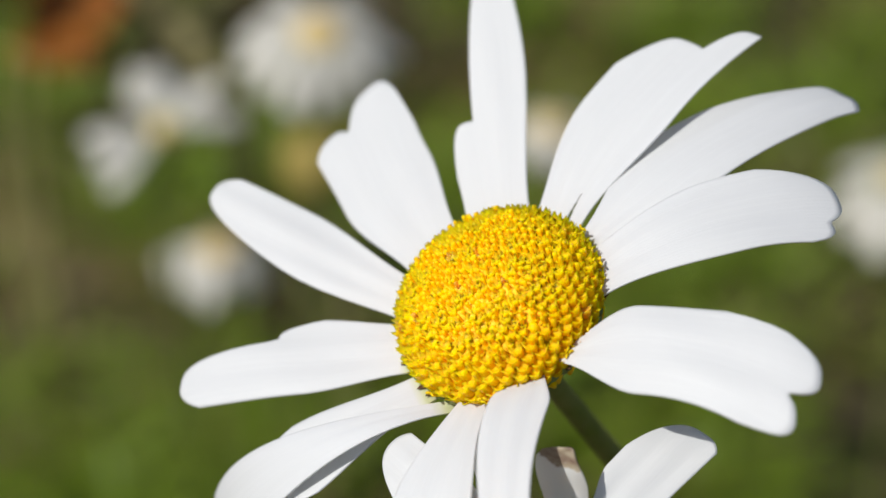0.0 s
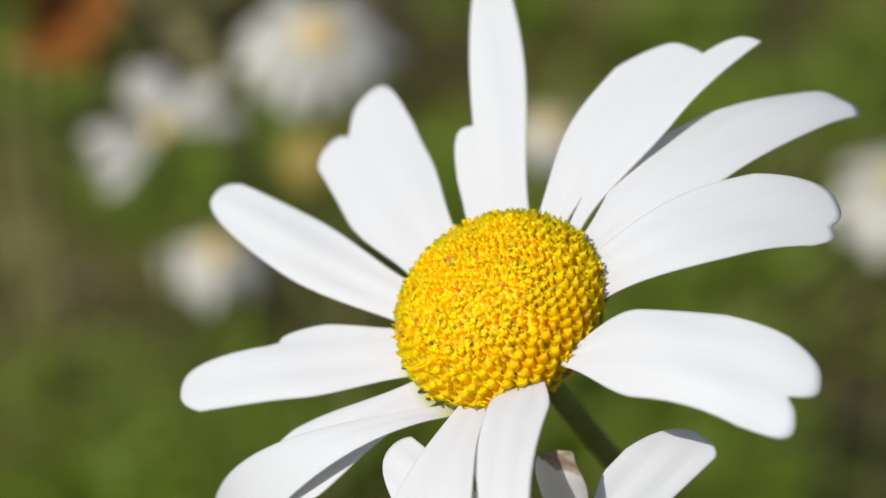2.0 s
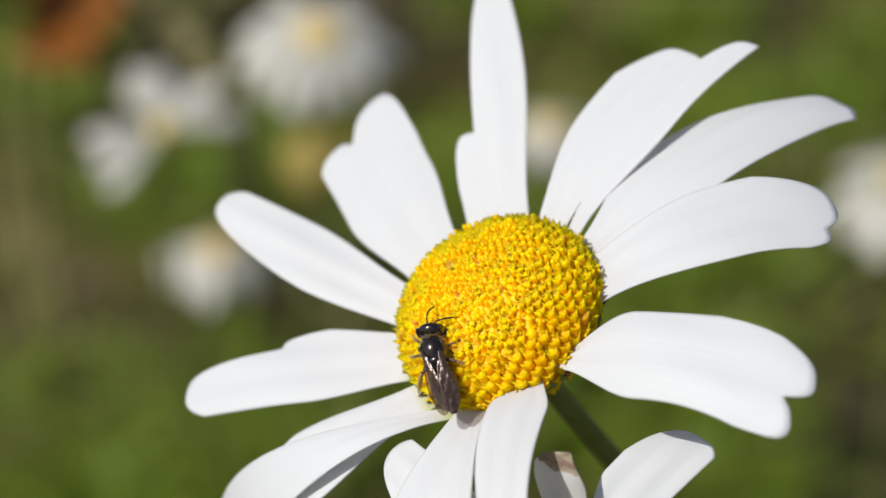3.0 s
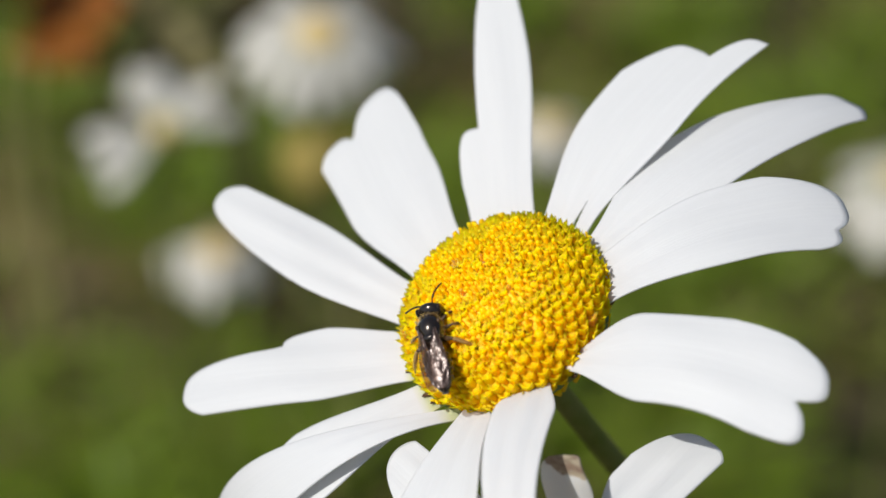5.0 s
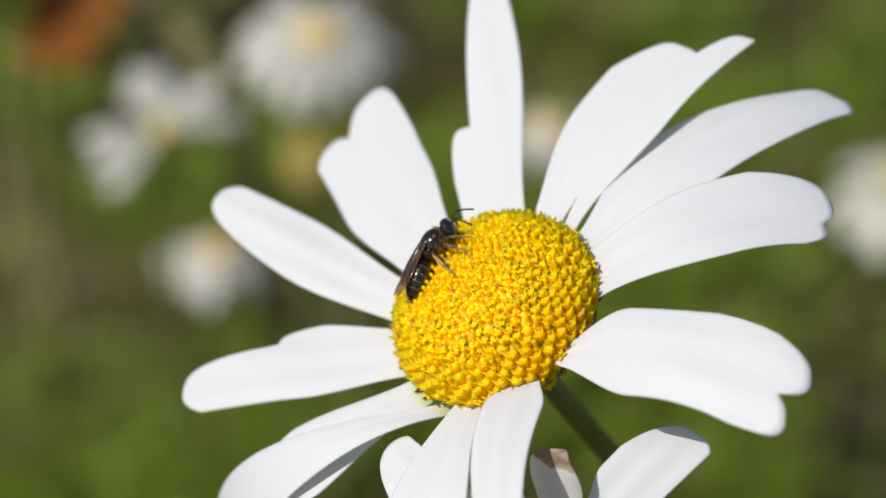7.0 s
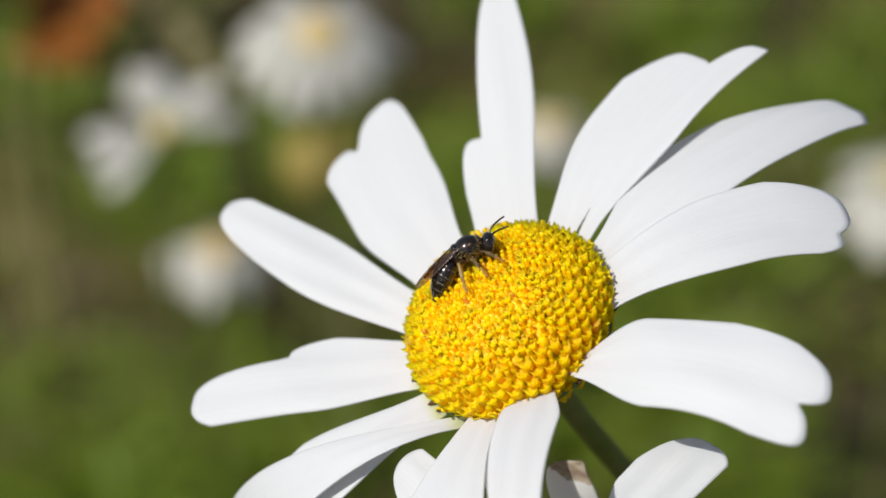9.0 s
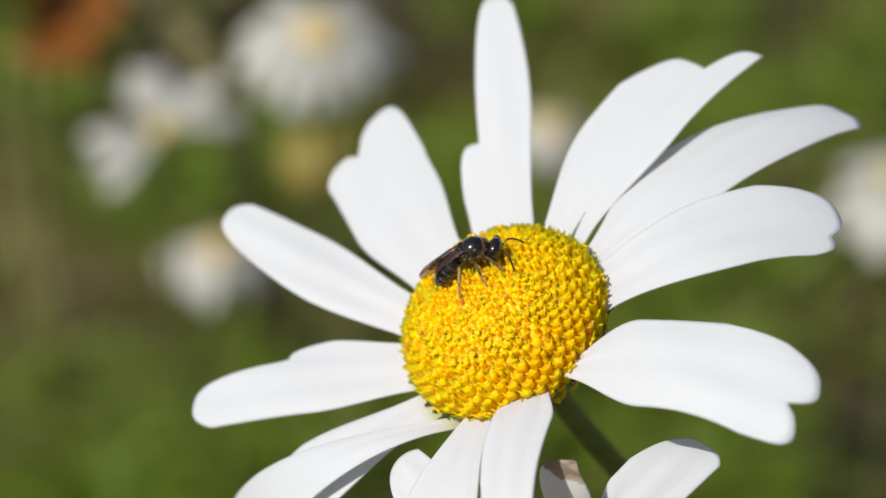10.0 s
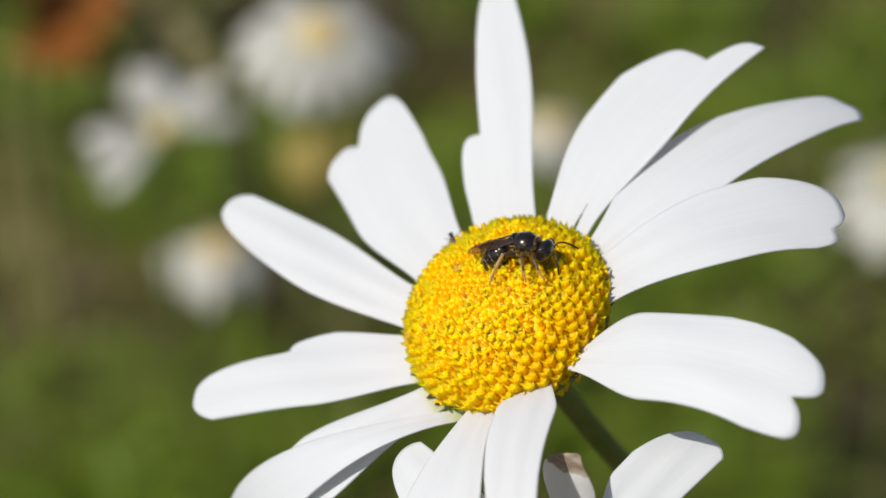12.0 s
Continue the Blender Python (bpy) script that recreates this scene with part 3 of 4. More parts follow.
    for r, t in prof:
        c = spine(t)
        for k in range(sides):
            a = 2 * math.pi * k / sides
            verts.append(c + Vector((0, math.cos(a) * r, math.sin(a) * r * (0.84 if math.sin(a) > 0 else 0.78))))
    for i in range(72):
        for k in range(sides):
            a, b = i * sides + k, i * sides + (k + 1) % sides
            faces.append((a, b, b + sides, a + sides))
    faces += [tuple(range(sides)), tuple(range(72 * sides, 73 * sides))]
    abdomen = part("abdomen", mesh_of("abdomen", *bee_metres((verts, faces))), CHITIN, bee, "black ringed abdomen", Matrix.Translation(Vector((-1.28, 0, -0.12)) * BEE_MM))
    part("waist", mesh_of("waist", *bee_metres(tube([(0.35, 0, 0.02), (0.12, 0, 0.02), (-0.12, 0, 0.0)], [0.26, 0.20, 0.30], 14))), CHITIN_DULL, abdomen)
    # pale hair lies along the hind edge of each ring, thick at the flanks and thin on the back
    for seg in (1, 2, 3, 4):
        t = seg / 6 + 0.004
        bristles = []
        for k in range(170):
            a = rng.uniform(-0.7, math.pi + 0.7)
            if rng.random() > 0.05 + 0.95 * min(1.0, (abs(a - math.pi / 2) / 1.25) ** 2.5):
                continue
            tt = t + rng.uniform(-0.004, 0.010)
            r = float(np.interp(tt, [q[1] for q in prof], [q[0] for q in prof]))
            sq = 0.84 if math.sin(a) > 0 else 0.78
            bristles.append((spine(tt) + Vector((0, math.cos(a) * r, math.sin(a) * r * sq)), Vector((-1.0, math.cos(a) * 0.35, math.sin(a) * 0.35))))
        part("hair_band", mesh_of("hair_band", *bee_metres(hairs(bristles, 0.15, rng, 0.012))), BAND, abdomen, "thin pale hair band")
    tails = []
    for i in range(130):
        t, a = rng.uniform(0.30, 0.985), rng.uniform(0, 6.28)
        r = prof[int(t * 72)][0]
        d = Vector((-0.8, math.cos(a), math.sin(a)))
        tails.append((spine(t) + Vector((0, math.cos(a) * r, math.sin(a) * r * 0.80)), d))
    part("abdomen_hair", mesh_of("abdomen_hair", *bee_metres(hairs(tails, 0.16, rng, 0.008))), HAIR, abdomen)

    # wings, folded flat over the back, broad and round at the tip
    def wing_half(broad, t):
        swell = 0.15 + 0.85 * math.sin(math.pi * 0.5 * min(1.0, t / 0.66)) ** 1.5
        return broad * swell * (1 if t < 0.66 else max(0.0, 1 - ((t - 0.66) / 0.345) ** 2.6) ** 0.5)

    def wing_rise(t, k):
        return 0.10 * math.sin(t * 3) - 0.10 * t * t - 0.05 * k * k + 0.018 * math.sin(9 * t + 4 * k) + 0.012 * math.sin(23 * t - 7 * k)
    for s in (-1, 1):
        for name, size, broad, up, splay in (("forewing", 4.72, 0.62, 0.10, -2), ("hindwing", 3.65, 0.44, 0.05, 1)):
            wv, wf = [], []
            rows, cols = 26, 13
            for i in range(rows):
                t = i / (rows - 1)
                for j in range(cols):
                    k = -1 + 2 * j / (cols - 1)
                    wv.append((-size * t, s * (0.05 - 0.31 * t) + k * wing_half(broad, t), wing_rise(t, k)))
            for i in range(rows - 1):
                for j in range(cols - 1):
                    a = i * cols + j
                    wf.append((a, a + 1, a + cols + 1, a + cols))
            m_w = Matrix.Translation(Vector((0.14 if name == "forewing" else -0.12, 0.50 * s, 0.60 + up + 0.03 * s)) * BEE_MM) @ Euler((radians(-16 * s), radians(-1), radians(splay * s))).to_matrix().to_4x4()
            wing = part(name, mesh_of(name, *bee_metres((wv, wf))), WING, bee, "smoky brown translucent wing", m_w)
            wing.modifiers.new("thickness", "SOLIDIFY").thickness = 0.012 * BEE_MM
            lines = [((0, 0.2), (0.30, 0.80), (0.55, 0.92), (0.74, 0.86)), ((0, 0.0), (0.3, 0.05), (0.50, 0.15), (0.72, 0.1)), ((0.28, 0.05), (0.46, -0.45), (0.62, -0.75)),
                     ((0.50, 0.15), (0.54, 0.90)), ((0.62, 0.12), (0.66, 0.55), (0.72, 0.86)), ((0.46, -0.40), (0.58, -0.20), (0.70, -0.30))]
            for path in lines if name == "forewing" else lines[:3]:
                vp = [(-size * t, s * (0.05 - 0.31 * t) + k * s * wing_half(broad, t), wing_rise(t, k * s) + 0.012) for t, k in path]
                part("vein", mesh_of("vein", *bee_metres(tube(spline(vp, 4), [0.018] * (4 * (len(vp) - 1) + 1), 6))), VEIN, wing)
    # legs: hip, knee, ankle, toe
    plan = {"front": [(0.52, 0.42, -0.60), (1.00, 1.05, -0.55), (1.40, 1.42, -1.10), (1.85, 1.62, -1.70)],
            "middle": [(0.05, 0.52, -0.66), (0.00, 1.40, -0.40), (0.14, 1.95, -1.05), (0.32, 2.45, -1.75)],
            "hind": [(-0.62, 0.48, -0.62), (-1.02, 1.42, -0.22), (-1.36, 2.15, -1.10), (-1.60, 2.70, -2.00)]}
    for s in (-1, 1):
        for row, pts in plan.items():
            q = [Vector((x, y * s, z)) - Vector((pts[0][0], pts[0][1] * s, pts[0][2])) for x, y, z in pts]
            fat = {"front": 0.74, "middle": 0.80, "hind": 1.12}[row]
            leg = part("leg", mesh_of("leg", *bee_metres(tube(spline([q[0], (q[0] + q[1]) * 0.5 + Vector((0, 0, 0.05)), q[1]], 4), [r * fat for r in (0.10, 0.13, 0.16, 0.17, 0.165, 0.15, 0.13, 0.11, 0.09)], 10))),
                       LEG_BROWN, bee, "dark brown jointed leg", Matrix.Translation(Vector((pts[0][0], pts[0][1] * s, pts[0][2])) * BEE_MM))
            shin = part("tibia", mesh_of("tibia", *bee_metres(tube(spline([q[1], (q[1] + q[2]) * 0.5, q[2]], 4), [r * fat for r in (0.075, 0.095, 0.115, 0.125, 0.13, 0.13, 0.12, 0.11, 0.08)], 10))), LEG_PALE if row == "hind" else LEG_BROWN, leg)
            foot = [q[2] + (q[3] - q[2]) * t + Vector((0, 0, 0.05 * math.sin(t * 3.1))) for t in np.linspace(0, 1, 11)]
            part("tarsus", mesh_of("tarsus", *bee_metres(tube(foot, [0.055 if i % 2 else 0.040 for i in range(11)], 8))), LEG_PALE, leg)
            hs = []
            for i in range(340 if row == "hind" else 130):
                t = rng.random()
                p = q[1] + (q[2] - q[1]) * t if rng.random() < 0.7 else q[2] + (q[3] - q[2]) * t * 0.7
                d = Vector((rng.uniform(-1, 1), rng.uniform(-1, 1), rng.uniform(-1, 1))).normalized()
                hs.append((p + d * 0.08, d + (q[3] - q[1]).normalized() * 0.8))
            part("leg_hair", mesh_of("leg_hair", *bee_metres(hairs(hs, 0.19, rng, 0.013))), HAIR, leg, "pale golden bristles")
            BEE_LEGS[row, s] = leg
    return bee, head, abdomen


BEE_LOW = pose(-2.5 * MM, -1.0 * MM, -6.5 * MM, 180, 0, 250)
bee, bee_head, bee_abdomen = build_bee(daisy_pose @ BEE_LOW)


# a tiny fly-like insect that climbs over the rim at the end
def gnat_metres(vf):
    return metres(vf, 0.62 * MM)


gnat = thing("small_insect", daisy_pose @ pose(-3.0 * MM, 5.0 * MM, -2.2 * MM), "tiny black insect on the rim of the disc", "insect")
part("body", mesh_of("body", *gnat_metres(ball(0.75, 0.38, 0.36, nu=16, nv=10))), CHITIN, gnat)
part("head", mesh_of("head", *gnat_metres(ball(0.26, 0.30, 0.26, (0.85, 0, 0.05), 12, 8))), CHITIN, gnat)
for side in (-1, 1):
    part("wing", mesh_of("wing", *gnat_metres(ball(0.7, 0.24, 0.02, (-0.35, 0.18 * side, 0.40), 14, 6))), WING, gnat, "short smoky wing")
    for along in (-0.3, 0.05, 0.4):
        part("leg", mesh_of("leg", *gnat_metres(tube([(along, 0.25 * side, -0.1), (along * 1.4, 0.7 * side, 0.05), (along * 1.8, 1.0 * side, -0.45)], [0.05, 0.045, 0.03], 6))), LEG_BROWN, gnat)

# ---------------------------------------------------------------- the meadow behind
def at(x, y, depth):
    """A place by how far it lies to the side, how far up the slanted view, and how far off."""
    up, back = Vector((0, math.sin(radians(35)), math.cos(radians(35)))), Vector((0, -math.cos(radians(35)), math.sin(radians(35))))
    return EYE + Vector((1, 0, 0)) * (x * depth) + up * (y * depth) - back * depth


def on_ground(x, y):
    lo = at(x, y, 1.0) - EYE
    return EYE + lo * (-EYE.z / lo.z)


ground = tagged(new("ground", bpy.data.meshes.new("ground")), "mossy brown meadow soil with thin thatch", "ground", kind="structure")
gv, gf = [], []
steps = [-400, -60, -8, -2.5] + [-1.2 + 0.08 * i for i in range(31)] + [2.5, 8, 60, 400]
for j, yy in enumerate(steps):
    for i, xx in enumerate(steps):
        near = max(abs(xx), abs(yy)) < 3
        gv.append((xx, yy + 0.3, 0.014 * noise.noise((xx * 5, yy * 5, 0)) - 0.008 if near else -0.01))
n_s = len(steps)
gf = [(j * n_s + i, j * n_s + i + 1, (j + 1) * n_s + i + 1, (j + 1) * n_s + i) for j in range(n_s - 1) for i in range(n_s - 1)]
ground.data.from_pydata(gv, [], gf)
ground.data.polygons.foreach_set("use_smooth", [True] * len(gf))
ground.data.materials.append(SOIL)


def blades(places, rng, tall, broad, lean):
    """Curved grass blades, one island each, rooted at places."""
    verts, faces = [], []
    for x, y in places:
        h, w = tall * rng.uniform(0.5, 1.25), broad * rng.uniform(0.6, 1.3)
        a, b = rng.uniform(0, 6.28), rng.uniform(0, 6.28)
        dx, dy, sx, sy = math.cos(a), math.sin(a), math.cos(b), math.sin(b)
        out = h * lean * rng.uniform(0.2, 1.2)
        k = len(verts)
        for j in range(5):
            t = j / 4
            c = (x + dx * out * t * t, y + dy * out * t * t, h * t * (1 - 0.25 * t) - 0.01)
            ww = w * (1 - t ** 1.6) + 0.0002
            verts += [(c[0] + sx * ww, c[1] + sy * ww, c[2]), (c[0] - sx * ww, c[1] - sy * ww, c[2])]
        faces += [(k + 2 * j, k + 2 * j + 1, k + 2 * j + 3, k + 2 * j + 2) for j in range(4)]
    return verts, faces


def grass(name, label, material, places, seed, tall, broad, lean):
    rng = random.Random(seed)
    me = bpy.data.meshes.new(name)
    v, f = blades(places, rng, tall, broad, lean)
    me.from_pydata(v, [], f)
    me.polygons.foreach_set("use_smooth", [True] * len(f))
    me.materials.append(material)
    return tagged(new(name, me), label, "grass", kind="stuff")


rng = random.Random(4)
spread = [(rng.uniform(-0.9, 0.9), rng.uniform(0.15, 1.9)) for _ in range(7000)]
grass("grass", "short mixed olive meadow grass", GRASS, [p for p in spread if noise.noise((p[0] * 7, p[1] * 7, 3)) > -0.12], 1, 0.035, 0.0016, 0.9)
around = [(rng.uniform(-2.2, 2.2), rng.uniform(-1.8, 3.0)) for _ in range(16000)]
grass("grass", "short mixed olive meadow grass", GRASS, [p for p in around if not (abs(p[0]) < 0.9 and 0.0 < p[1] < 1.9)], 7, 0.04, 0.0022, 0.9)
spread = [(rng.uniform(-0.9, 0.9), rng.uniform(0.15, 1.9)) for _ in range(3500)]
grass("dry_grass", "flattened straw-brown dead grass", GRASS_DRY, [p for p in spread if noise.noise((p[0] * 6, p[1] * 6, 8)) > 0.05], 2, 0.03, 0.0016, 1.6)


def tuft(name, label, material, x, y, size, count, seed, tall=0.045, broad=0.003, lean=0.8):
    c = on_ground(x, y)
    r = random.Random(seed)
    grass(name, label, material, [(c.x + r.gauss(0, size), c.y + r.gauss(0, size * 1.2)) for _ in range(count)], seed, tall, broad, lean)


FRESH = "fresh bright green grass tuft"
for k, (x, y, size) in enumerate(((-0.185, -0.112, 0.045), (-0.21, -0.10, 0.03), (-0.224, 0.080, 0.026), (0.026, 0.115, 0.022), (0.125, -0.015, 0.030), (0.155, -0.112, 0.030),
                                  (-0.10, -0.095, 0.025), (0.20, 0.055, 0.025), (-0.125, 0.020, 0.014), (0.12, 0.10, 0.02))):
    tuft("grass_tuft", FRESH, GRASS_FRESH, x, y, size, 260, 30 + k, *((0.028, 0.004, 2.2) if y < -0.09 else (0.045, 0.003, 0.8)))
DRY = "matted brown dead grass tuft"
for k, (x, y, size) in enumerate(((-0.012, 0.095, 0.025), (0.080, 0.122, 0.02), (-0.205, -0.01, 0.03), (-0.165, -0.035, 0.02), (-0.20, -0.055, 0.02), (-0.10, -0.03, 0.015), (-0.19, -0.07, 0.014), (0.14, -0.05, 0.02))):
    tuft("dry_tuft", DRY, GRASS_DRY, x, y, size, 220, 60 + k, 0.03, 0.003, 1.6)
OLIVE = "olive meadow grass tuft"
for k, (x, y, size) in enumerate(((-0.20, 0.035, 0.02), (-0.11, -0.06, 0.02), (0.205, 0.115, 0.025), (-0.08, 0.07, 0.02), (-0.03, 0.03, 0.02), (0.06, 0.03, 0.02), (0.15, 0.03, 0.02))):
    tuft("olive_tuft", OLIVE, GRASS, x, y, size, 220, 80 + k, 0.04, 0.003, 0.9)
# near-black blades: the shade in gaps of the sward, put in as colour
GAP_DARK = plain("gap_dark", (0.045, 0.035, 0.014), 0.8, (0.07, 0.052, 0.022), 300, 0.5)
for k, (x, y, size) in enumerate(((-0.080, -0.036, 0.014), (-0.150, 0.104, 0.014), (-0.142, 0.048, 0.012), (0.203, 0.076, 0.014), (0.214, -0.072, 0.016), (-0.012, 0.108, 0.016), (0.165, 0.020, 0.010))):
    tuft("leaf_litter", "dark blades standing in for shaded gaps in the grass", GAP_DARK, x, y, size, 130, 140 + k, 0.04, 0.005, 1.6)
# broader patches: hollows with their shade put in as dark blades, bleached spots, lush spots
for k, (x, y, size) in enumerate(((-0.162, 0.101, 0.012), (-0.137, 0.034, 0.012), (-0.079, -0.035, 0.013), (-0.045, 0.082, 0.010), (-0.179, -0.068, 0.018), (0.152, 0.116, 0.010), (0.170, -0.017, 0.007), (-0.193, 0.054, 0.008), (0.218, -0.113, 0.014))):
    tuft("leaf_litter", "dark blades standing in for shaded gaps in the grass", GAP_DARK, x, y, size, 360, 400 + k, 0.032, 0.005, 1.4)
for k, (x, y, size) in enumerate(((-0.213, 0.006, 0.022), (-0.179, -0.022, 0.022), (-0.205, -0.045, 0.020), (-0.151, -0.048, 0.016), (-0.128, -0.034, 0.014), (0.154, -0.034, 0.012), (0.078, 0.120, 0.014), (-0.100, -0.045, 0.012), (0.204, 0.116, 0.014))):
    tuft("dry_tuft", DRY, GRASS_DRY, x, y, size, 420, 430 + k, 0.028, 0.004, 1.6)
for k, (x, y, size) in enumerate(((-0.217, 0.074, 0.020), (-0.202, -0.110, 0.03), (-0.148, -0.099, 0.02), (0.126, -0.018, 0.014), (0.137, -0.099, 0.016), (0.067, -0.082, 0.010), (0.118, 0.051, 0.010), (-0.100, 0.046, 0.012), (-0.154, 0.012, 0.008), (0.169, 0.054, 0.012), (-0.041, 0.006, 0.012), (0.010, 0.026, 0.012))):
    tuft("grass_tuft", FRESH, GRASS_FRESH, x, y, size, 420, 450 + k, 0.035, 0.004, 1.4)
# small clumps that mottle the sward
mottle = random.Random(17)
for k in range(84):
    x, y = mottle.uniform(-0.25, 0.25), mottle.uniform(-0.14, 0.14)
    name, label, mat, tall = mottle.choice((("grass_tuft", FRESH, GRASS_FRESH, 0.05), ("olive_tuft", OLIVE, GRASS, 0.04), ("dry_tuft", DRY, GRASS_DRY, 0.03), ("olive_tuft", OLIVE, GRASS, 0.045), ("leaf_litter", "dark blades standing in for shaded gaps in the grass", GAP_DARK, 0.03)))
    tuft(name, label, mat, x, y, mottle.uniform(0.005, 0.012), 70, 200 + k, tall, 0.003, 0.9)


def meadow_daisy(centre, normal, petals, label, size=1.0, seed=0, lift=-8, bend=-45, eye=1.0):
    """A smaller daisy farther off; petals: their azimuths."""
    r = random.Random(seed)
    m = facing(centre, normal)
    d = thing("daisy", m, label, "flower", "daisies in the meadow")
    for az in petals:
        petal(d, PETAL_CREAM_DIM, (az + r.uniform(-5, 5), 5.6 * size, -0.4, r.uniform(13, 17) * size, r.uniform(2.6, 3.3) * size, lift + r.uniform(-10, 10), bend + r.uniform(-25, 20), r.uniform(-0.1, 0.1),
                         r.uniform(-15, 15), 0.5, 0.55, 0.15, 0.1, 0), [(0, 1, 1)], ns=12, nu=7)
    rings = [(6.1 * eye * size * math.sin(a), 2.4 * size * math.cos(a)) for a in np.linspace(0.02, 1.7, 10)]
    part("disc", mesh_of("disc", *metres(lathe(rings, 28, 0.02))), FAR_DISC, d, "yellow domed disc")
    cup = [(0.3, -3.4 * size), (1.2, -3.2 * size), (4.8 * size, -1.6 * size), (6.0 * size, -0.2 * size)]
    part("receptacle", mesh_of("receptacle", *metres(lathe(cup, 24))), BRACT, d)
    z = Vector(normal).normalized()
    c = Vector(centre)
    foot = Vector((c.x - z.x * 0.05, c.y - z.y * 0.05 + 0.02, -0.01))
    stem_part(d, m, [c - z * 0.003 * size, c - z * 0.015, c * 0.55 + foot * 0.45 - z * 0.012, foot], 0.001, 1.5)
    return d


ALL = [0, 24, 50, 74, 98, 122, 148, 172, 196, 222, 246, 270, 296, 322, 344]
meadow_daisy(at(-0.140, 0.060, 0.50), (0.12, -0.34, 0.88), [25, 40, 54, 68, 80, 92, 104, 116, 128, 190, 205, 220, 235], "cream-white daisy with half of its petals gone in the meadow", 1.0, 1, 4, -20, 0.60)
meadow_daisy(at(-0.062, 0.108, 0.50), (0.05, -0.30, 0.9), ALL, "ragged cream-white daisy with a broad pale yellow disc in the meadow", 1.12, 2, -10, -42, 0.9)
meadow_daisy(at(-0.112, 0.000, 0.60), (0.1, -0.10, 0.95), ALL, "white daisy with drooping petals in the meadow", 1.0, 3, -18, -65)
meadow_daisy(at(0.054, 0.062, 0.60), (0.0, -0.2, 0.95), ALL, "small white daisy in the meadow", 0.85, 4, -18, -65)
meadow_daisy(at(0.228, 0.036, 0.56), (-0.3, -0.05, 0.9), ALL, "white daisy with drooping petals in the meadow", 1.3, 5, -10, -45, 0.5)

# withered head, rust-brown leaf and straw
wm = facing(at(-0.062, 0.044, 0.68), (0.0, -0.4, 0.9))
withered = thing("withered_flower", wm, "withered mustard-brown flower head on a dry stem", "flower")
part("disc", mesh_of("disc", *metres(ball(13, 13, 8, nu=24, nv=14, shape=lambda v: v * (1 + 0.10 * noise.noise(v * 0.6))))), MUSTARD, withered)
part("stem", mesh_of("stem", *tube(spline([wm.inverted() @ Vector(p) for p in (wm.translation, wm.translation + Vector((0.006, 0.01, -0.06)), (wm.translation.x + 0.01, wm.translation.y + 0.02, -0.01))], 6), [0.001] * 13, 8)), STRAW, withered)


def curled_leaf(m, size, material, label):
    leaf = thing("dead_leaf", m, label, "leaf")
    v, f = [], []
    for i in range(19):
        t = i / 18
        half = size * 0.42 * math.sin(math.pi * min(1, t * 0.94 + 0.03)) ** 0.8
        for j in range(9):
            k = -1 + j / 4
            v.append((size * (t - 0.5), k * half * (1 - 0.2 * k * k), size * (0.30 * k * k * math.sin(math.pi * t) + 0.22 * (t - 0.5) ** 2 + 0.03 * math.sin(8 * t + 5 * k))))
    for i in range(18):
        for j in range(8):
            f.append((i * 9 + j, i * 9 + j + 1, (i + 1) * 9 + j + 1, (i + 1) * 9 + j))
    blade = part("blade", mesh_of("blade", v, f), material, leaf)
    blade.modifiers.new("thickness", "SOLIDIFY").thickness = 0.0005
    part("midrib", mesh_of("midrib", *tube([(size * (t - 0.56), 0, size * (0.22 * (t - 0.5) ** 2) - 0.0004) for t in np.linspace(0, 1, 9)], [0.0009 - 0.0006 * i / 8 for i in range(9)], 6)), STRAW, leaf)
    inv = m.inverted()
    low = m @ Vector((-0.56 * size, 0, 0.05 * size))
    line = [inv @ p for p in spline([low, low + Vector((-0.01, 0.02, -0.05)), Vector((low.x - 0.015, low.y + 0.05, -0.01))], 6)]
    part("stem", mesh_of("stem", *tube(line, [0.0009 + 0.0001 * i for i in range(13)], 8)), STRAW, leaf, "thin dry stem")


curled_leaf(pose(*at(-0.188, 0.117, 0.74), 28, -15, 70), 0.050, RUST, "curled rust-orange dead leaf on a dry stem")
curled_leaf(pose(*at(-0.190, 0.095, 0.75), 25, 10, 10), 0.038, RUST, "curled rust-orange dead leaf on a dry stem")
straw_foot = on_ground(-0.09, -0.01)
straw = thing("dry_stalk", Matrix.Translation(straw_foot), "pale straw-coloured dry stalk leaning over the grass", "stalk")
straw_line = [p - straw_foot for p in spline([at(-0.157, 0.140, 0.76), at(-0.148, 0.1247, 0.765), at(-0.1355, 0.1078, 0.77), at(-0.1058, 0.071, 0.78), straw_foot], 6)]
part("stem", mesh_of("stem", *tube(straw_line, [0.008 - 0.003 * i / 24 for i in range(25)], 10)), STALK, straw)
for first in (3, 10):
    part("sheath", mesh_of("sheath", *tube(straw_line[first:first + 6], [0.0086, 0.0095, 0.0094, 0.009, 0.0088, 0.0084], 10)), STALK, straw, "split dry leaf sheath")


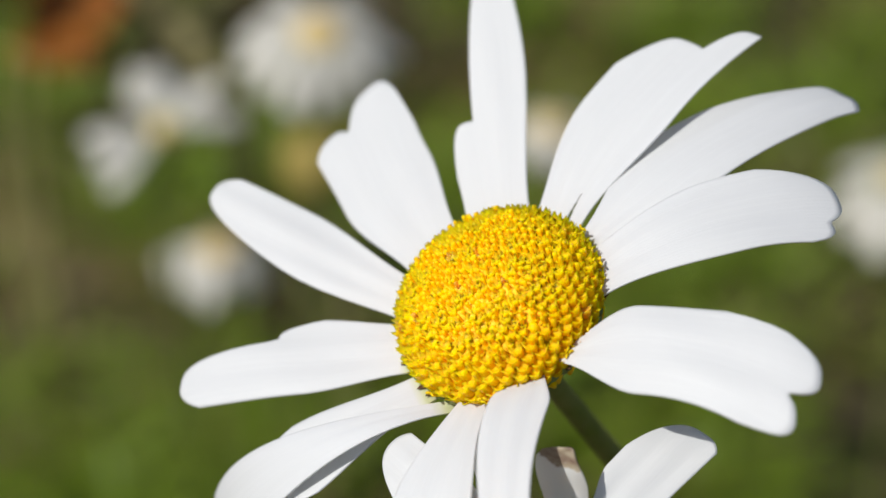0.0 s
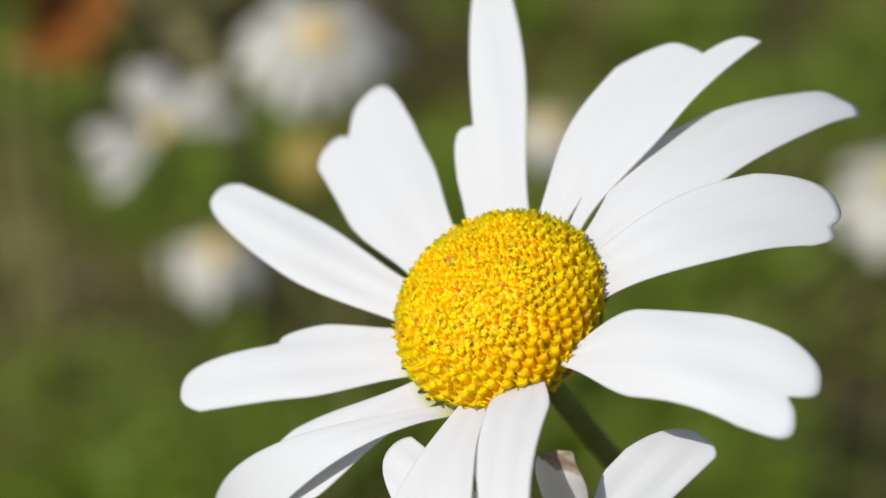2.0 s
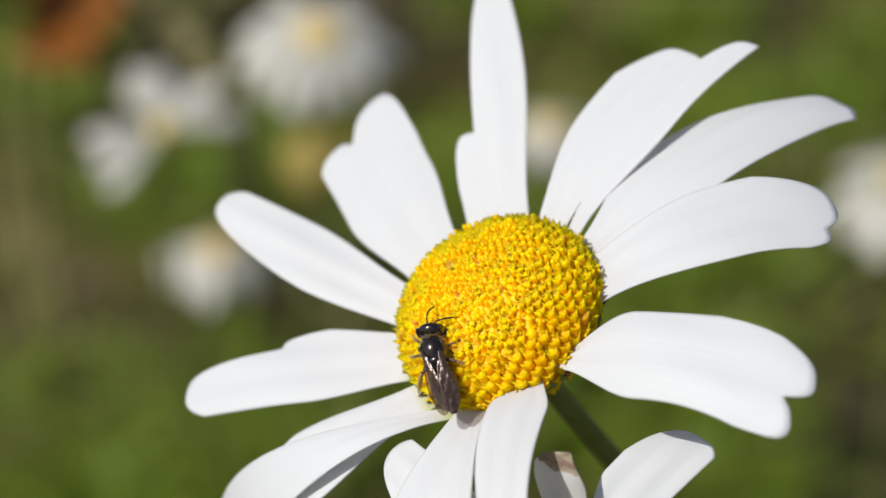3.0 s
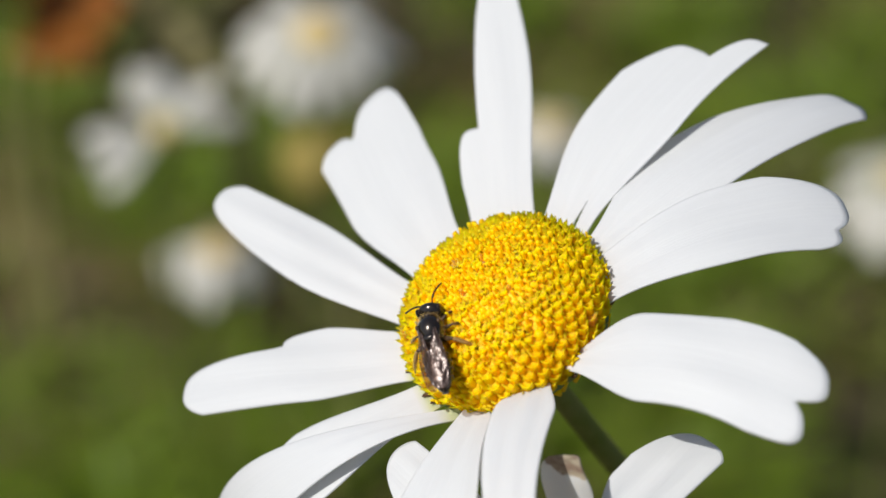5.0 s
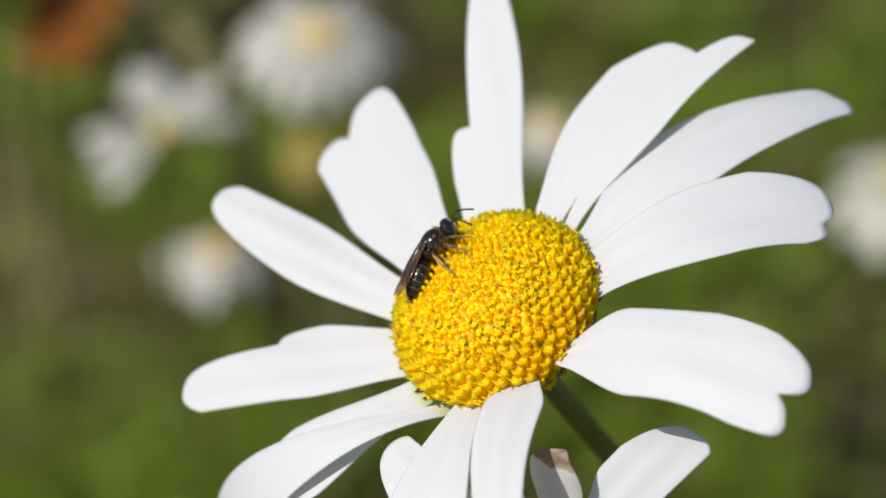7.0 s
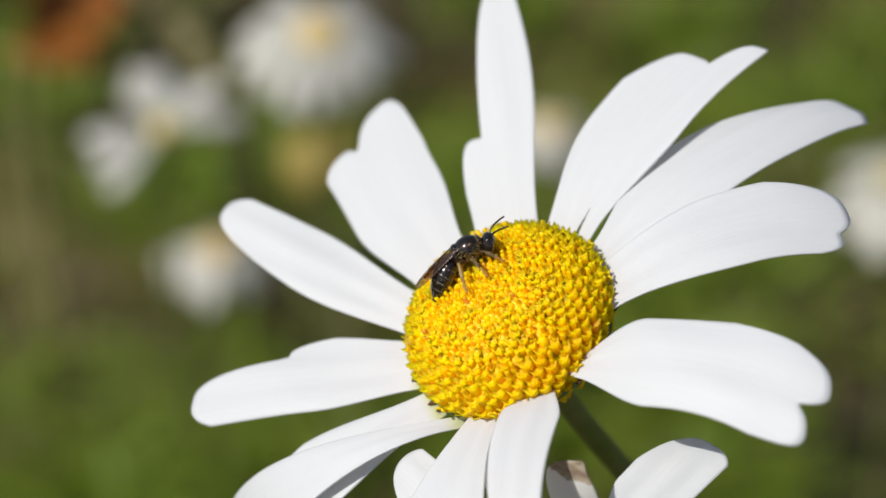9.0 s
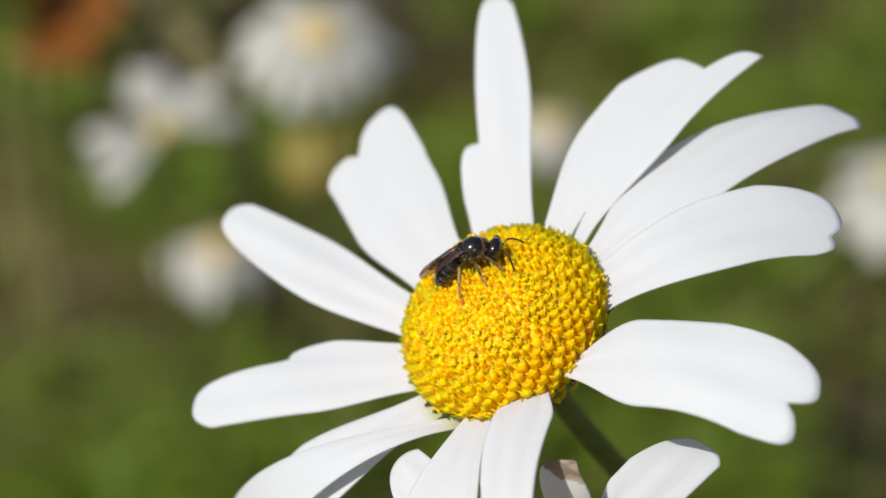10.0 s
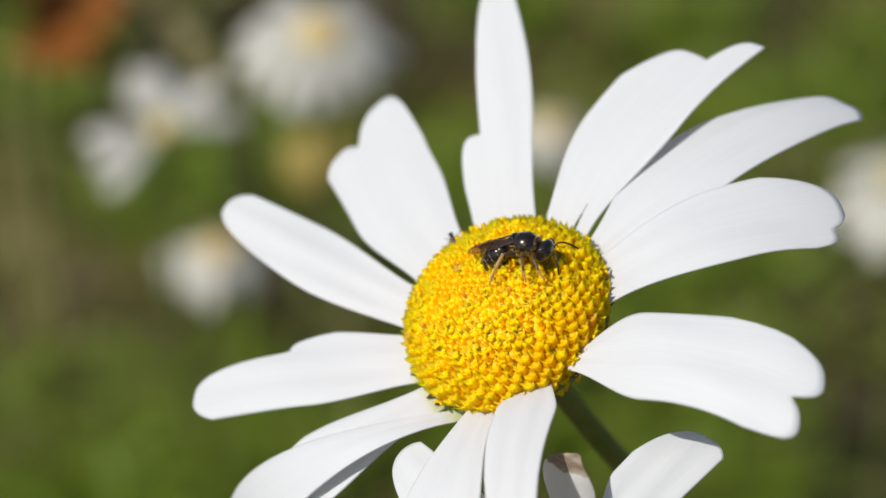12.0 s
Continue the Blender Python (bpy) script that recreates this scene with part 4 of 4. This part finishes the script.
# ---------------------------------------------------------------- what moves
def motions():
    right, up = Vector((1, 0, 0)), Vector((0, math.sin(radians(35)), math.cos(radians(35))))
    back = right.cross(up)
    # the wind: seconds, turn in degrees about the view's right, up and back, shift in millimetres along them
    wind = [
        (0, 0, 0, 0, 0, 0, 0), (0.2, 0.34, 0.17, -0.16, -0.17, 0.39, 0.03),
        (0.4, 0.13, 0.33, -0.31, -0.08, 0.12, 0.06), (0.5, 0.11, 0.42, -0.39, -0.2, 0.73, 0.08),
        (0.6, 0.59, 0.4, -0.32, -0.19, 0.71, 0.19), (0.8, 0.26, 0.36, -0.19, -0.07, 0.29, 0.41),
        (1, 0.49, 0.32, -0.06, -0.04, 0.19, 0.63), (1.2, 0.27, 0.27, -0.09, 0.02, 0.3, 0.43),
        (1.4, -0.18, 0.21, -0.13, 0.08, -0.29, 0.22), (1.5, 0.05, 0.18, -0.15, -0, 0.25, 0.12),
        (1.6, -0.04, 0.14, -0.12, 0.1, -0.1, 0.06), (1.8, -0.19, 0.04, -0.06, 0.08, -0.3, -0.07),
        (2, -0.22, -0.06, 0, 0.01, -0.27, -0.19), (2.2, -0.1, -0.01, -0.07, 0.01, -0.18, -0.19),
        (2.4, -0.22, 0.04, -0.15, 0, -0.33, -0.19), (2.5, -0.36, 0.06, -0.18, -0.01, -0.09, -0.18),
        (2.6, -0.3, -0.02, -0.12, 0.05, -0.4, 0.05), (2.8, -0.2, -0.12, 0.02, 0.15, -0.3, 0.45),
        (2.9, -0.4, -0.5, 0.2, 0.1, -0.4, -0.5), (3, -0.81, -0.95, 0.35, 0.04, -0.57, -1.38),
        (3.1, -0.06, -0.59, 0.37, 0.04, -0.13, -0.58), (3.2, 0.05, -0.23, 0.39, 0.3, -0.8, 0.21),
        (4.8, 0.79, -0.15, 0.12, 0.45, -0.36, 1.43), (5, -0.44, -0.05, -0.16, 0.34, -0.49, 0.72),
        (5.2, -0.54, -0.2, 0.07, 0.2, -0.75, 0.72), (5.3, -0.63, -0.27, 0.18, 0.25, -0.88, 0.71),
        (5.5, 0.6, -0.42, 0.4, 0.27, -0.65, 0.7), (5.8, -0.42, -0.27, 0.16, 0.34, -0.6, 0.64),
        (6, -0.05, -0.17, 0.01, 0.26, -0.34, 0.6), (6.2, -0.38, -0.27, 0.05, 0.16, -0.55, 0.34),
        (6.5, -0.33, -0.43, 0.11, 0.1, -0.43, -0.05), (6.7, -0.34, -0.7, 0.26, 0.02, -0.5, -0.61),
        (6.8, 0.17, -0.84, 0.34, -0.22, 0.17, -0.88), (7, -0.12, -1.1, 0.49, -0.24, -0.29, -1.44),
        (7.2, 0.38, -0.3, 0.02, -0.29, 0.51, -0.19), (8.8, -0.36, -0.52, 0.17, 0.36, 0.01, -0.4),
        (8.9, -0.68, -0.53, 0.38, 0.87, -0.93, -0.26), (9, -0.96, -0.54, 0.59, 0.67, -1.05, -0.13),
        (9.1, 0.38, -0.53, 0.51, 0.52, 0.44, -0.37), (9.2, -0.38, -0.52, 0.44, 0.66, -0.55, -0.61),
        (9.3, -1.25, -0.5, 0.36, 0.67, -1.68, -0.86), (9.4, 0.78, -0.49, 0.29, -0.05, 0.96, -1.1),
        (9.5, 0.88, -0.48, 0.21, -0.05, 0.79, -1.35), (9.6, -1.86, -0.65, 0.3, 0.9, -2.48, -1.41),
        (9.7, -0.89, -0.83, 0.38, 0.52, -1.22, -1.48), (9.8, 0.22, -1.01, 0.46, 0.41, 0.23, -1.55),
        (9.9, -0.7, -1.18, 0.55, 0.59, -0.97, -1.62), (10, -1.54, -1.36, 0.63, 0.42, -1.25, -1.69),
        (10.1, -0.12, -1.09, 0.5, 0.22, -0.21, -1.35), (10.2, -0.37, -0.83, 0.37, 0.45, -0.53, -1.01),
        (10.3, -1.05, -0.57, 0.24, 0.71, -1.42, -0.67), (10.4, 0.28, -0.3, 0.11, 0.24, 0.31, -0.33),
        (10.5, 0.66, -0.04, -0.03, 0.18, 0.86, 0.01), (10.6, -1.2, -0.14, 0.08, 0.9, -1.62, -0.1),
        (10.7, -0.97, -0.24, 0.18, 0.89, -1.32, -0.22), (10.8, 0.4, -0.34, 0.28, 0.64, 0.48, -0.33),
        (10.9, -0.26, -0.45, 0.39, 0.63, -0.39, -0.45), (11, -0.93, -0.55, 0.49, 0.57, -0.87, -0.56),
        (11.1, 0.25, -0.61, 0.51, 0.61, 0.28, -0.61), (11.2, -0.02, -0.68, 0.52, 0.6, -0.07, -0.67),
        (11.3, -0.69, -0.74, 0.54, 0.53, -0.96, -0.72), (11.4, -0.42, -0.8, 0.56, 0.69, -0.59, -0.77),
        (11.5, 0.09, -0.87, 0.58, 0.43, -0.17, -0.83), (11.6, -1.01, -0.86, 0.58, 0.89, -1.36, -0.96),
        (11.8, -0.17, -0.85, 0.59, 0.72, -0.28, -1.22), (12, -0.9, -0.85, 0.6, 0.57, -0.7, -1.48)]

    def swayed(row):
        _, a, b, c, x, y, z = row
        turn = right * radians(a) + up * radians(b) + back * radians(c)
        q = Matrix.Rotation(turn.length, 4, turn.normalized()) if turn.length > 1e-9 else Matrix.Identity(4)
        return Matrix.Translation(HEAD + (right * x + up * y + back * z) * MM) @ q @ Matrix.Translation(-HEAD)

    def between(rows, t):
        for r, s in zip(rows, rows[1:]):
            if r[0] <= t <= s[0]:
                k = (t - r[0]) / (s[0] - r[0])
                return r, s, k
        return (rows[-1], rows[-1], 0.0) if t > rows[-1][0] else (rows[0], rows[0], 0.0)

    walk(daisy, [(r[0], swayed(r) @ daisy_pose) for r in wind])
    walk(low_daisy, [(r[0], swayed(r) @ low_pose) for r in wind])

    # the bee on the flower: seconds, place in millimetres and turn in the head's space, droop of the abdomen, nod and turn of the head
    steps_of_bee = [
        (0, -2.5, -1.0, -6.5, 180, 0, 250, -10, 0, 0), (1.8, -2.5, -1.0, -6.5, 180, 0, 250, -10, 0, 0), (2.3, -4.5, -5.0, -5.0, 110, -40, 220, -10, 0, 0),
        (2.4, -4.9, -6.8, -4.0, 50, -60, 100, -12, 0, 0),
        (2.5, -4.44, -9.17, -0.75, 38, -44, 52, -6, 0, 0),
        (2.6, -4.24, -8.19, 0.75, 51, -46, 24, -6, 1, 0),
        (2.8, -2.92, -6.08, 3.64, 32, -34, 63, -6, 6, -4),
        (3, -3.00, -4.85, 4.39, 1, -25, 96, -16, 7, -8),
        (3.2, -3.10, -4.33, 4.62, -7, -30, 96, -18, 8, -12),
        (4.8, -3.12, -3.43, 4.96, -5, -13, 99, -12, 10, -3),
        (5, -3.35, -3.40, 4.90, -6, -13, 94, -14, 11, -4),
        (5.2, -3.34, -2.87, 5.07, -8, -23, 95, -9, 10, -7),
        (5.5, -3.31, -1.64, 5.36, -18, -18, 85, -21, 21, -13),
        (6, -4.86, -0.92, 4.78, -22, -12, 106, -14, 58, -30),
        (6.3, -4.40, -2.00, 4.85, -28, -4, 108, -10, 23, -22),
        (6.5, -4.51, 0.15, 5.06, -26, -15, 94, -15, 20, -18),
        (6.8, -3.48, 2.61, 5.05, -37, 1, 69, -14, 8, -18),
        (7, -2.35, 3.14, 5.27, -35, -8, 50, -16, 12, -20),
        (7.2, -2.17, 3.47, 5.18, -36, -9, 49, -15, 5, -17),
        (8.8, -0.42, 2.59, 5.86, -27, -3, 16, -39, 18, -6),
        (9, -0.55, 2.67, 5.74, -31, 1, 21, -39, 22, -5),
        (9.2, -0.14, 2.77, 5.78, -32, -3, 30, -30, 8, -3),
        (9.5, 0.42, 3.11, 5.65, -40, 5, 18, -41, 22, -6),
        (9.8, 0.37, 3.24, 5.65, -25, -1, 21, -30, 16, -5),
        (10, 0.33, 2.37, 5.96, -17, 2, 5, -44, 27, -9),
        (10.2, 0.16, 2.81, 5.77, -22, 2, 4, -43, 31, -10),
        (10.4, 0.40, 2.83, 5.84, -26, -4, -7, -41, 34, -11),
        (10.6, -0.28, 3.42, 5.56, -22, -7, -19, -46, 24, -5),
        (10.8, 0.00, 3.18, 5.67, -24, -4, -21, -47, 30, -7),
        (11, 1.03, 2.85, 5.81, -27, -2, -29, -49, 36, -11),
        (11.4, 0.58, 3.68, 5.49, -26, -2, -29, -52, 34, -6),
        (11.5, 0.58, 3.68, 5.49, -26, -2, -29, -52, 34, -6),
        (11.7, 1.14, 1.53, 6.20, -21, -1, -49, -56, 34, -5),
        (11.8, 1.78, 1.66, 6.20, -19, -2, -36, -52, 33, -6),
        (11.9, 2.81, 0.95, 6.05, -23, 1, -34, -46, 38, -11),
        (12, 3.78, 1.29, 5.54, -31, 6, -17, -46, 16, -5)]

    def bee_pose(t):
        r, s, k = between(steps_of_bee, t)
        a, b = (pose(q[1] * MM, q[2] * MM, q[3] * MM, q[4], q[5], q[6]) for q in (r, s))
        spot = a.translation.lerp(b.translation, k)
        return Matrix.Translation(spot) @ a.to_quaternion().slerp(b.to_quaternion(), k).to_matrix().to_4x4()

    def wind_at(t):
        r, s, k = between(wind, t)
        return swayed([u + (v - u) * k for u, v in zip(r, s)])

    times = sorted({r[0] for r in wind} | {r[0] for r in steps_of_bee})
    walk(bee, [(t, wind_at(t) @ daisy_pose @ bee_pose(t)) for t in times])
    gnat_steps = [(0, -3.0, 5.0, -2.2, 0), (11.3, -3.0, 5.0, -2.2, 0), (11.6, -3.6, 7.6, -1.2, -60), (11.8, -3.44, 5.80, 2.22, -40), (12, -3.06, 6.11, 2.29, -35)]
    walk(gnat, [(r[0], wind_at(r[0]) @ daisy_pose @ pose(r[1] * MM, r[2] * MM, r[3] * MM, 0, r[4], 100)) for r in gnat_steps])
    hip = bee_abdomen.matrix_basis.translation.copy()
    walk(bee_abdomen, [(r[0], Matrix.Translation(hip) @ pose(0, 0, 0, 0, r[7] + 8, 0)) for r in steps_of_bee])
    neck = bee_head.matrix_basis.translation.copy()
    walk(bee_head, [(r[0], Matrix.Translation(neck) @ pose(0, 0, 0, 0, r[8], r[9])) for r in steps_of_bee])
    # the wings sink with the abdomen
    for ob in bee.children:
        if "wing" in ob.name:
            rest = ob.matrix_basis.copy()
            walk(ob, [(r[0], rest @ pose(0, 0, 0, 0, 0.42 * (r[7] + 8), 0)) for r in steps_of_bee])
    # gait: legs swing while the bee walks; feelers sway
    ticks = [0.2 * i for i in range(61)]
    for (row, s), leg in BEE_LEGS.items():
        root = leg.matrix_basis.translation.copy()
        beat = {"front": 0.0, "middle": 2.1, "hind": 4.2}[row] + (0 if s > 0 else math.pi)
        rows = []
        for t in ticks:
            pace = 1.0 if 2.0 < t < 3.2 or 6.4 < t < 7.3 or 11.5 < t < 12.1 else 0.3
            rows.append((t, Matrix.Translation(root) @ pose(0, 0, 0, 4 * s * pace * math.sin(9 * t + beat), 0, 12 * pace * math.cos(9 * t + beat))))
        walk(leg, rows)
    # feelers: seconds, how far each is raised and turned outwards
    feelers = [(0, 0, 0, 0, 0), (2.5, 10, 0, 10, 10), (2.6, -20, 20, 0, 30), (2.8, 0, -30, 10, 40), (3.0, 30, -40, 20, 50), (3.2, 30, -30, 20, 40), (4.8, 0, 55, 0, -10), (5.0, 0, 62, 0, -5), (5.2, 30, -30, 30, 40),
               (5.5, 25, -40, 30, 40), (6.0, 40, -20, 40, 20), (6.3, 0, 50, 0, 10), (6.5, 20, -30, 25, 45), (7.0, 10, -20, 20, 20), (7.2, 20, 10, 20, 20), (8.8, -55, -10, -30, -5), (9.0, -60, 0, -50, 0),
               (9.2, 20, 0, 30, 0), (9.5, -40, 0, 0, 10), (9.6, -60, 0, 10, 10), (9.8, 0, 10, 30, 10), (10.2, 0, 10, 25, 15), (10.6, 0, 15, 30, 20), (11.0, -10, 20, 30, 20), (11.5, -10, 20, 30, 20), (12.0, -10, 10, 25, 10)]
    for ob in bee_head.children:
        if ob.name.startswith("antenna"):
            s, root = ob["side"], ob.matrix_basis.translation.copy()
            k = 1 if s > 0 else 3
            walk(ob, [(r[0], Matrix.Translation(root) @ pose(0, 0, 0, 0, r[k], s * r[k + 1])) for r in feelers])


motions()
